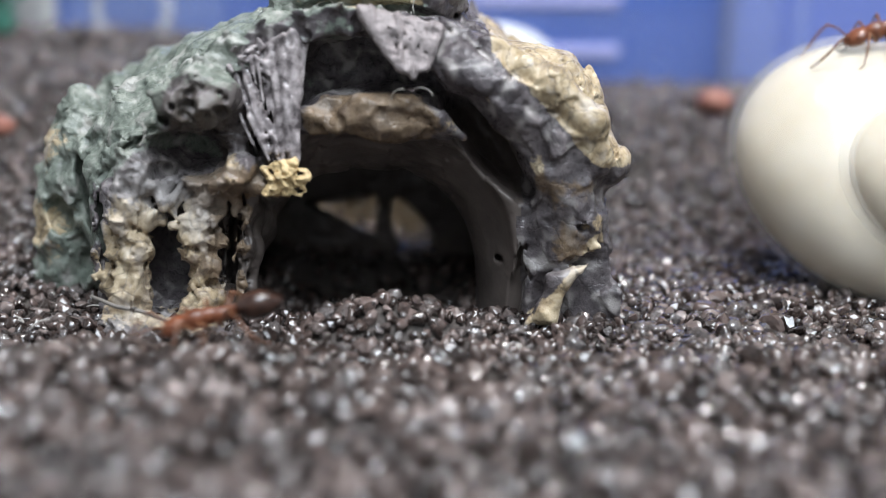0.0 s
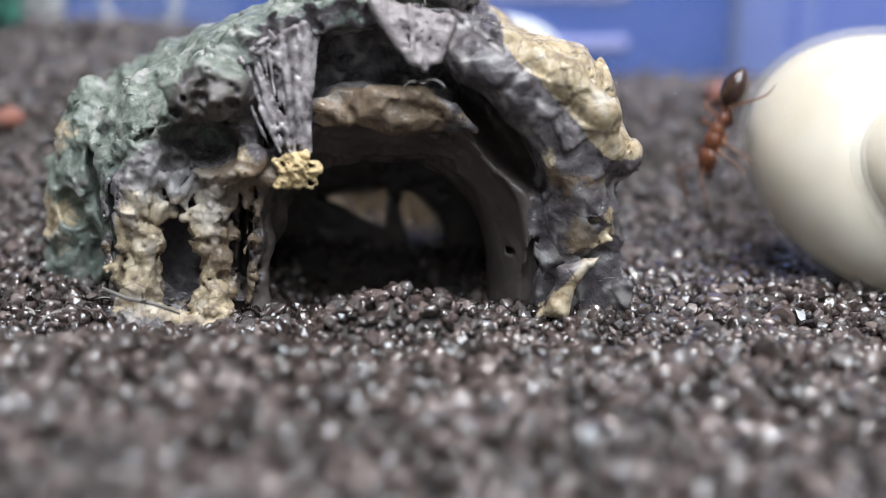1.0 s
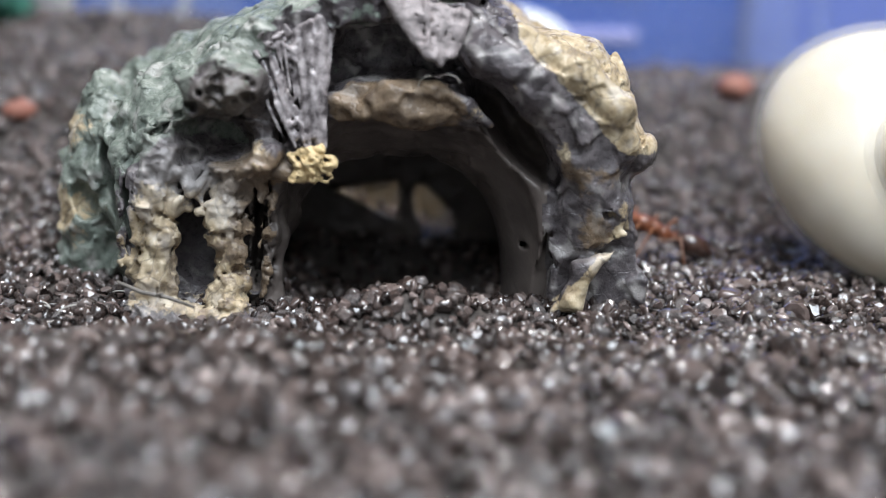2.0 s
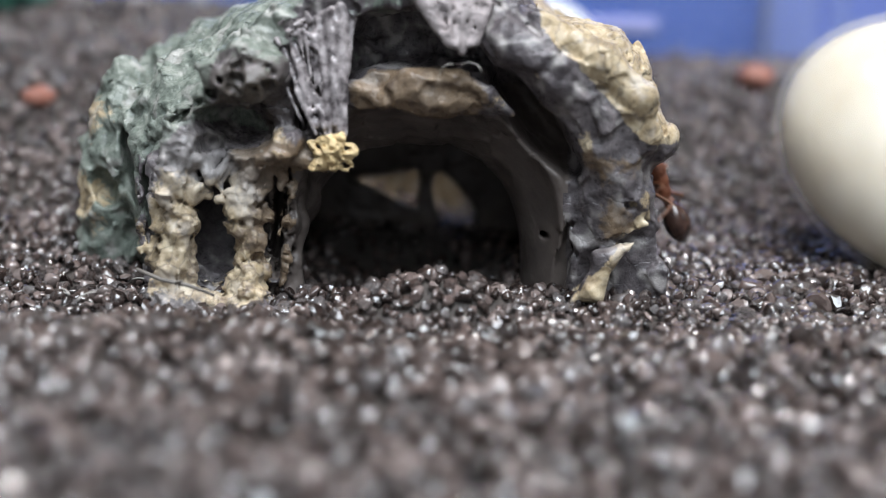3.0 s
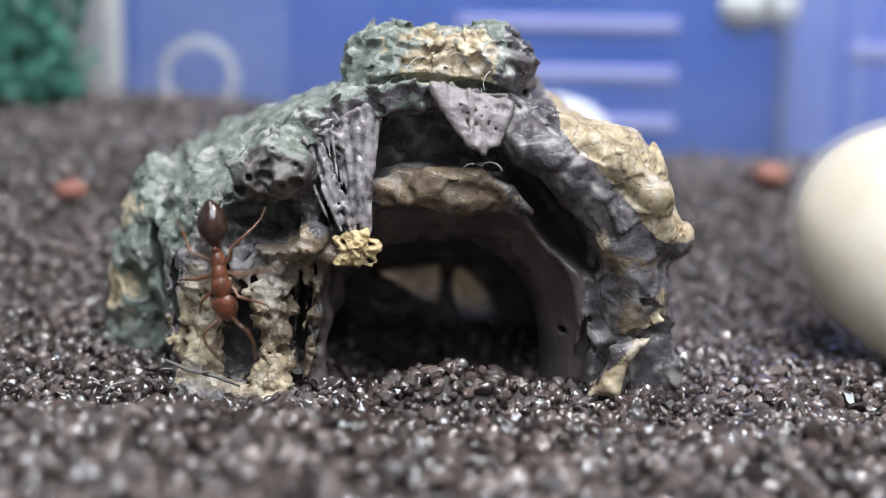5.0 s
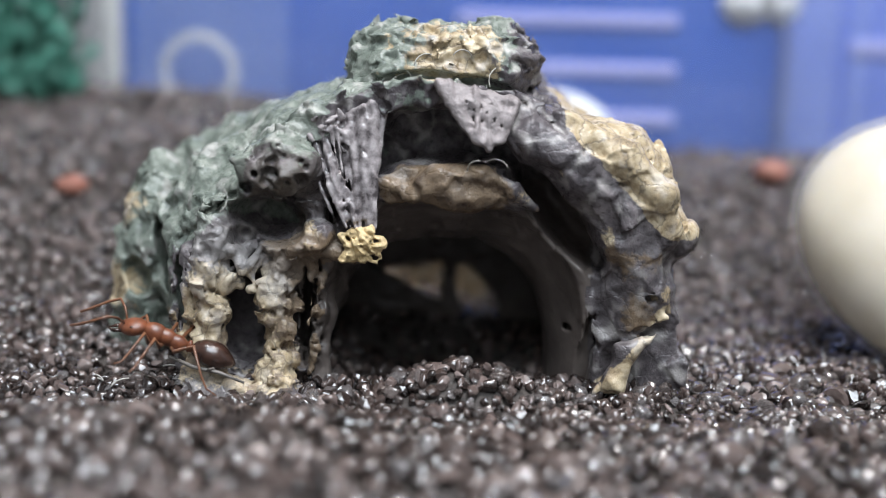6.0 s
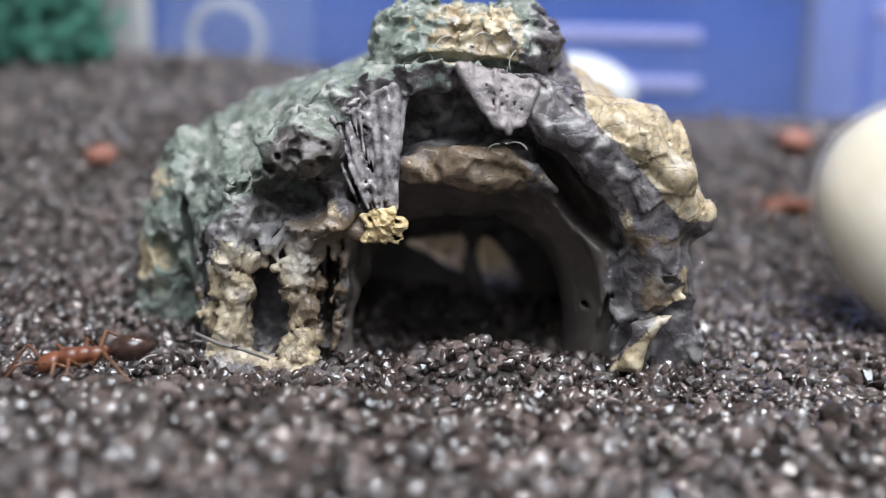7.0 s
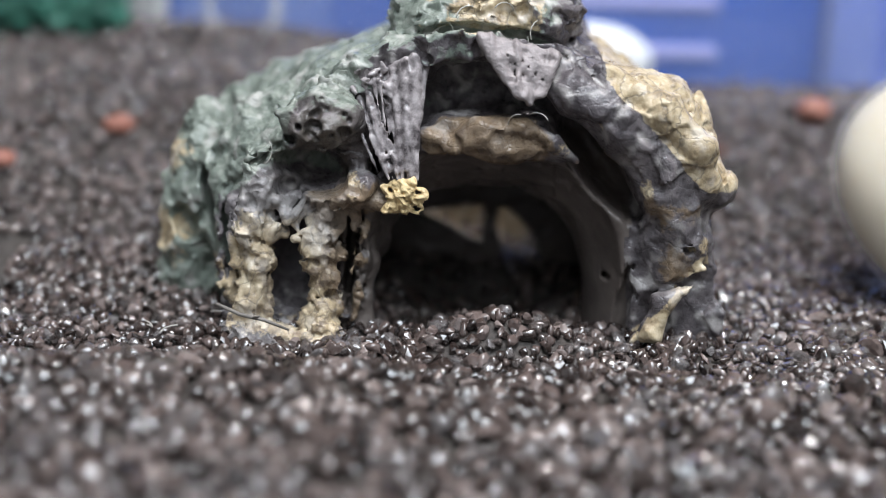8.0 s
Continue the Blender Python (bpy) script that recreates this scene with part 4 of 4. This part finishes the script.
def loose_fibres():
    """Pale curled fibres that lie on the gravel beside the rock."""
    dust = plain_mat("pale_fibre", (0.42, 0.40, 0.37), 0.5, scale=600)
    for x, y, a, r in ((-19.9, 1.0, 0.4, 1.1), (-25.0, -4.2, 2.6, 1.5), (-26.6, -3.0, 5.4, 1.2)):
        bm = bmesh.new()
        z = float(ground_z(np.array([x]), np.array([y]))[0]) + 0.9
        add_tube(bm, [Vector((x + r * (math.cos(a + 0.35 * k) - math.cos(a)), y + 0.12 * k, z + 0.5 * r * abs(math.sin(a + 0.35 * k)))) * MM for k in range(7)], [0.00007] * 7, 5)
        tagged(part("fibre", bm, dust, None), "thin pale curled fibre lying on dark gravel", "fibre", "loose fibres")


def red_grit():
    for i, (x, y, r) in enumerate(((0.0450, 0.0620, 0.0018), (-0.0405, 0.0435, 0.0014), (-0.0522, 0.0360, 0.0013))):
        bm = bmesh.new()
        add_ball(bm, (0, 0, 0), (r * 1.25, r, r * 0.85), None, 14, 9)
        for v in bm.verts:
            v.co *= 1 + 0.35 * (noise.noise(v.co * 900 + Vector((i * 7, 0, 0))))
        ob = part("red_pebble", bm, RED_BIT, None)
        ob.matrix_basis = pose(x, y, float(ground_z(np.array([x * 1000]), np.array([y * 1000]))[0]) * MM + r * 0.75, 0, 0, 40 * i)
        tagged(ob, "dull red pebble lying on the dark gravel", "pebble", "red pebbles")


def room():
    for name, lo, hi in (("wall_north", (-1.2, 1.2, -0.75), (1.2, 1.3, 1.5)), ("wall_south", (-1.2, -1.3, -0.75), (1.2, -1.2, 1.5)),
                         ("wall_west", (-1.3, -1.2, -0.75), (-1.2, 1.2, 1.5)), ("wall_east", (1.2, -1.2, -0.75), (1.3, 1.2, 1.5)), ("ceiling", (-1.2, -1.2, 1.5), (1.2, 1.2, 1.6)), ("floor", (-1.2, -1.2, -0.85), (1.2, 1.2, -0.75))):
        bm = bmesh.new()
        add_box(bm, lo, hi)
        tagged(part(name, bm, WALL, None), "plain off-white painted room surface", name.split("_")[0], kind="structure")
    bm = bmesh.new()
    add_box(bm, (-0.6, -0.5, -0.03), (0.6, 0.5, -0.006), 0.003)
    tagged(part("table", bm, TABLE, None), "plain grey laminate table top", "table", kind="structure")



# ---- ants ----


def ant_mats():
    made = []
    for name, dark, light, rough in (("amber_ant_skin", (0.085, 0.026, 0.012), (0.22, 0.070, 0.030), 0.42), ("dark_brown_ant_skin", (0.02, 0.011, 0.009), (0.062, 0.030, 0.021), 0.24), ("brown_ant_leg", (0.08, 0.032, 0.017), (0.22, 0.092, 0.044), 0.38)):
        m, nt, b = mat(name)
        n = noise_node(nt, 900, 3)
        nt.links.new(ramp_node(nt, n.outputs[0], ((0.3, dark), (0.7, light))).outputs[0], b.inputs["Base Color"])
        b.inputs["Roughness"].default_value = rough
        b.inputs["Coat Weight"].default_value = 0.3
        nt.links.new(bump_node(nt, noise_node(nt, 6000, 2).outputs[0], 0.2, 0.00006), b.inputs["Normal"])
        made.append(m)
    return made


AMBER, DARK_SKIN, LEG_SKIN = ant_mats()
COXAE = [(x, side) for x in (1.5, 0.5, -0.4) for side in (1, -1)]


def ant(label):
    """An ant that looks along +x; its origin lies in the middle of its thorax, 2.1 mm above the ground."""
    thing = tagged(new("ant"), label, "ant", "foraging ants")
    bm = bmesh.new()
    for c, r in (((1.4, 0, 0.1), (1.2, 0.86, 0.88)), ((0.4, 0, 0.1), (1.15, 0.70, 0.76)), ((-0.65, 0, 0.0), (1.05, 0.64, 0.7))):
        add_ball(bm, [v * MM for v in c], [v * MM for v in r], None, 18, 12)
    part("thorax", bm, AMBER, thing)
    bm = bmesh.new()
    add_ball(bm, (-0.00175, 0, 0.0001), (0.0003, 0.0004, 0.0006), None, 12, 8)
    add_tube(bm, [(-0.0014, 0, -0.0002), (-0.0023, 0, -0.0002)], [0.0002, 0.0002], 8)
    part("petiole", bm, AMBER, thing)
    bm = bmesh.new()
    for v in add_ball(bm, (0, 0, 0), (1, 1, 1), None, 24, 18):
        x = v.co.x
        taper = 1 - 0.45 * max(0, -x) ** 2
        seam = 1 - 0.03 * max(0, math.cos(x * 9)) ** 8
        v.co = Vector((-4.0 + 2.05 * x, 1.32 * v.co.y * taper * seam, 0.15 + 1.22 * v.co.z * taper * seam - 0.1 * max(0, -x))) * MM
    part("gaster", bm, DARK_SKIN, thing, "shiny dark brown abdomen")
    bm = bmesh.new()
    for v in add_ball(bm, (0, 0, 0), (1, 1, 1), None, 20, 14):
        wide = 1 + 0.18 * max(0, -v.co.x) - 0.28 * max(0, v.co.x)
        v.co = Vector((3.35 + 1.25 * v.co.x, 1.12 * v.co.y * wide, -0.15 + 0.8 * v.co.z - 0.35 * v.co.x)) * MM
    head = part("head", bm, AMBER, thing)
    for side in (1, -1):
        bm = bmesh.new()
        add_ball(bm, (0.0033, side * 0.00088, 0.0001), (0.00026, 0.00016, 0.00024), None, 10, 8)
        part("eye", bm, DARK_SKIN, head)
        bm = bmesh.new()
        add_tube(bm, [(0.0041, side * 0.0005, -0.0006), (0.0048, side * 0.00055, -0.0009), (0.0053, side * 0.0001, -0.0011)], [0.0002, 0.00017, 0.00005], 7)
        part("mandible", bm, DARK_SKIN, head)
        bm = bmesh.new()
        add_tube(bm, [(0.0040, side * 0.0003, 0.0), (0.0047, side * 0.0012, 0.0007), (0.0054, side * 0.0020, 0.0009), (0.0064, side * 0.0021, 0.0001), (0.0075, side * 0.0018, -0.0009), (0.0083, side * 0.0015, -0.0015)],
                 [0.00011, 0.00011, 0.00013, 0.00012, 0.00013, 0.0001], 6)
        part("antenna", bm, LEG_SKIN, head)
    reach = ((2.2, 2.6), (0.2, 3.5), (-3.4, 3.2))
    for i, (x, side) in enumerate(COXAE):
        fx, fy = reach[i // 2]
        bm = bmesh.new()
        knee = (0.42 * fx, side * 0.50 * fy, 1.35 if i > 3 else 1.0)
        pts = [(0, 0, 0), (0.08 * fx, side * 0.35, -0.25), knee, (0.80 * fx, side * 0.86 * fy, -0.7), (fx, side * 1.02 * fy, -1.45), (1.28 * fx, side * 1.18 * fy, -1.62)]
        rad = [0.26, 0.22, 0.15, 0.11, 0.08, 0.05]
        add_tube(bm, [[c * MM for c in p] for p in pts], [r * MM for r in rad], 7)
        leg = part("leg", bm, LEG_SKIN, thing)
        leg.matrix_basis = pose(x * MM, side * 0.4 * MM, -0.4 * MM)
    return thing


def stance(p, ahead, up):
    """A pose at p that looks along ahead with its back towards up; millimetres."""
    x = Vector(ahead).normalized()
    z = Vector(up)
    z = (z - z.dot(x) * x).normalized()
    m = Matrix((x, z.cross(x), z)).transposed().to_4x4()
    return Matrix.Translation(Vector(p) * MM) @ m


def legs_walk(thing, pace, still=()):
    """Swings the legs in two threes by turns; still: stretches of time in which the ant rests."""
    legs = [o for o in thing.children if o.name.startswith("leg")]
    for i, leg in enumerate(legs):
        x, side = COXAE[i]
        phase = 0 if (i // 2 + (side > 0)) % 2 else math.pi
        rows = []
        for k in range(81):
            t = k / 10
            go = 0.0 if any(a <= t <= b for a, b in still) else 1.0
            s = math.sin(2 * math.pi * pace * t + phase)
            rows.append((t, pose(x * MM, side * 0.4 * MM, -0.4 * MM, side * 7 * max(0, math.cos(2 * math.pi * pace * t + phase)) * go, 0, side * 17 * s * go)))
        walk(leg, rows)


ground()
gravel()
rock()
snail_shell()
backdrop_things()
moss_clump()
red_grit()
loose_fibres()
twig()
room()
ROAMER = ant("amber ant with a dark abdomen crossing shell, rock and gravel")
LEAVER = ant("amber ant with a dark abdomen leaving over the gravel")
FAR_ANT = ant("amber ant with a dark abdomen on the far gravel slope")

# seconds, place of the thorax in millimetres, way ahead, way up
ROAMER_PATH = [
    (0, (52.0, 17.0, 24.4), (-0.97, 0.0, -0.23), (0.0, -0.29, 0.96)),
    (0.3, (49.0, 17.0, 25.6), (-0.99, 0.0, -0.16), (0.0, -0.29, 0.96)),
    (0.5, (46.1, 17.0, 25.9), (-0.99, 0.0, -0.1), (-0.19, -0.28, 0.94)),
    (0.6, (42.9, 17.0, 25.3), (-0.96, 0.0, -0.27), (-0.51, -0.3, 0.81)),
    (0.8, (36.6, 16.5, 19.6), (-0.64, 0.0, -0.77), (-0.82, -0.41, 0.41)),
    (0.9, (35.8, 16.0, 16.3), (-0.56, 0.0, -0.83), (-0.91, -0.4, 0.1)),
    (1, (35.0, 16.0, 14.3), (-0.34, 0.0, -0.94), (-0.91, -0.4, 0.1)),
    (1.2, (36.7, 16.0, 7.5), (0.17, 0.0, -0.99), (-0.91, -0.41, 0.0)),
    (1.4, (35.6, 18.0, 4.7), (-0.3, 0.0, -0.95), (-0.58, -0.58, 0.58)),
    (1.5, (35.4, 23.6, 2.2), (-0.7, 0.0, -0.71), (-0.29, -0.39, 0.87)),
    (1.6, (34.4, 20.4, 2.2), (-0.89, 0.0, -0.45), (0.0, -0.2, 0.98)),
    (1.7, (32.2, 20.2, 2.2), (-0.99, 0.0, 0.16), (0.0, -0.2, 0.98)),
    (2.8, (25.9, 5.5, 8.3), (-0.73, 0.0, 0.68), (0.82, -0.41, 0.41)),
    (3, (25.0, 7.5, 9.0), (-0.4, 0.0, 0.92), (0.93, -0.31, 0.21)),
    (3.2, (21.0, 13.0, 21.5), (-0.6, 0.2, 0.8), (0.75, -0.3, 0.55)),
    (3.4, (14.9, 11.0, 24.3), (-0.98, 0.0, 0.18), (0.2, -0.4, 0.9)),
    (3.5, (13.8, 10.5, 24.6), (-0.98, 0.0, 0.18), (0.2, -0.4, 0.9)),
    (3.8, (-0.9, 6.0, 27.6), (-0.98, 0.0, -0.19), (-0.2, -0.4, 0.9)),
    (3.9, (-6.8, 3.5, 27.3), (-0.98, 0.0, -0.21), (-0.2, -0.46, 0.87)),
    (4, (-10.3, 1.8, 25.2), (-0.92, 0.0, -0.39), (-0.2, -0.5, 0.84)),
    (4.1, (-14.9, 5.4, 22.5), (-0.9, 0.0, -0.43), (-0.2, -0.5, 0.84)),
    (4.2, (-15.9, 3.6, 20.9), (-0.77, 0.0, -0.63), (-0.31, -0.62, 0.72)),
    (4.3, (-17.7, 2.2, 17.4), (-0.55, -0.25, -0.8), (-0.53, -0.74, 0.42)),
    (4.4, (-19.0, 2.8, 16.8), (-0.5, -0.45, -0.75), (-0.51, -0.81, 0.3)),
    (4.5, (-18.3, 1.5, 17.7), (-0.42, -0.72, -0.55), (-0.45, -0.55, 0.7)),
    (4.6, (-17.2, 0.0, 17.7), (-0.1, -0.78, -0.62), (-0.42, -0.7, 0.57)),
    (4.7, (-16.6, -2.1, 15.8), (0.38, 0.0, -0.92), (-0.31, -0.93, 0.21)),
    (5, (-15.5, -3.2, 11.5), (0.15, -0.1, -1.0), (-0.2, -1.0, 0.1)),
    (5.4, (-16.2, -4.8, 5.0), (-0.55, -0.3, -0.75), (-0.2, -0.8, 0.6)),
    (5.8, (-19.5, -3.2, 4.5), (-0.96, -0.0, 0.26), (0.0, -0.15, 0.99)),
    (6, (-20.4, -2.2, 4.6), (-0.93, 0.0, 0.36), (0.0, -0.15, 0.99)),
    (6.2, (-22.5, 0.5, 4.1), (-0.96, 0.0, 0.29), (0.0, -0.15, 0.99)),
    (6.4, (-24.2, 1.1, 3.0), (-1.0, 0.0, 0.1), (0.0, -0.15, 0.99)),
    (6.6, (-25.9, -2.7, 3.0), (-1.0, 0.0, -0.05), (0.0, -0.15, 0.99)),
    (6.8, (-27.4, -5.9, 3.0), (-0.97, 0.0, -0.22), (0.0, -0.15, 0.99)),
    (7, (-28.7, -8.0, 2.7), (-0.98, 0.0, -0.18), (0.0, -0.15, 0.99)),
    (7.1, (-32.1, -8.0, 1.9), (-0.97, 0.0, -0.23), (0.0, -0.15, 0.99)),
    (7.2, (-33.4, -8.0, 2.0), (-0.99, 0.0, -0.1), (0.0, -0.15, 0.99)),
    (7.3, (-35.3, -8.0, 1.7), (-0.99, 0.0, -0.1), (0.0, -0.15, 0.99)),
    (7.4, (-37.8, -8.0, 1.5), (-0.99, 0.0, -0.11), (0.0, -0.15, 0.99)),
    (7.5, (-40.5, -8.0, 1.7), (-0.99, 0.0, -0.12), (0.0, -0.15, 0.99)),
    (8, (-64.2, -8.0, 1.2), (-1.0, 0.0, 0.0), (0.0, 0.0, 1.0)),
]
LEAVER_PATH = [
    (0, (-9.7, -6.4, 2.6), (-0.97, 0.0, -0.24), (0.0, -0.15, 0.99)),
    (0.2, (-17.6, -8.0, 2.2), (-1.0, 0.0, -0.08), (0.0, -0.15, 0.99)),
    (0.4, (-24.7, -8.0, 1.6), (-1.0, 0.0, -0.06), (0.0, -0.15, 0.99)),
    (0.5, (-27.7, -8.0, 1.4), (-1.0, 0.0, -0.04), (0.0, -0.15, 0.99)),
    (0.8, (-52.0, -3.0, 2.4), (-1.0, 0.0, 0.0), (0.0, 0.0, 1.0)),
    (1.6, (-75.0, -6.0, 2.4), (-1.0, -0.1, 0.0), (0.0, 0.0, 1.0)),
    (8, (-75.5, -6.0, 2.4), (-1.0, -0.1, 0.0), (0.0, 0.0, 1.0)),
]
FAR_PATH = [
    (0, (52.0, 44.0, 6.5), (-1.0, 0.0, 0.0), (0.0, -0.3, 1.0)),
    (6.5, (51.5, 44.0, 6.4), (-1.0, 0.0, 0.0), (0.0, -0.3, 1.0)),
    (6.8, (47.5, 45.0, 6.6), (-1.0, 0.0, 0.05), (0.0, -0.3, 1.0)),
    (7, (42.7, 46.0, 6.1), (-1.0, 0.0, -0.03), (0.0, -0.29, 0.96)),
    (7.1, (41.3, 46.5, 6.1), (-0.99, 0.0, 0.17), (0.0, -0.29, 0.96)),
    (7.2, (39.7, 47.0, 6.2), (-0.97, 0.0, 0.22), (0.0, -0.29, 0.96)),
    (7.3, (38.5, 48.0, 6.3), (-0.95, 0.0, 0.31), (0.0, -0.29, 0.96)),
    (7.4, (36.0, 49.0, 7.1), (-0.95, 0.0, 0.32), (0.0, -0.29, 0.96)),
    (7.5, (34.8, 50.0, 7.5), (-0.94, 0.0, 0.35), (0.0, -0.29, 0.96)),
    (7.6, (34.5, 50.5, 7.4), (-0.93, 0.0, 0.36), (0.0, -0.29, 0.96)),
    (7.7, (33.4, 51.5, 7.6), (-0.93, 0.0, 0.36), (0.0, -0.29, 0.96)),
    (8, (31.0, 52.5, 7.3), (-0.96, 0.0, 0.26), (0.0, -0.29, 0.96)),
]


def motions():
    for thing, path, pace, still in ((ROAMER, ROAMER_PATH, 3.2, ()), (LEAVER, LEAVER_PATH, 4.1, ((1.6, 8.0),)), (FAR_ANT, FAR_PATH, 3.4, ((0.0, 6.5),))):
        walk(thing, [(t, stance(p, ahead, up)) for t, p, ahead, up in path])
        legs_walk(thing, pace, still)


motions()
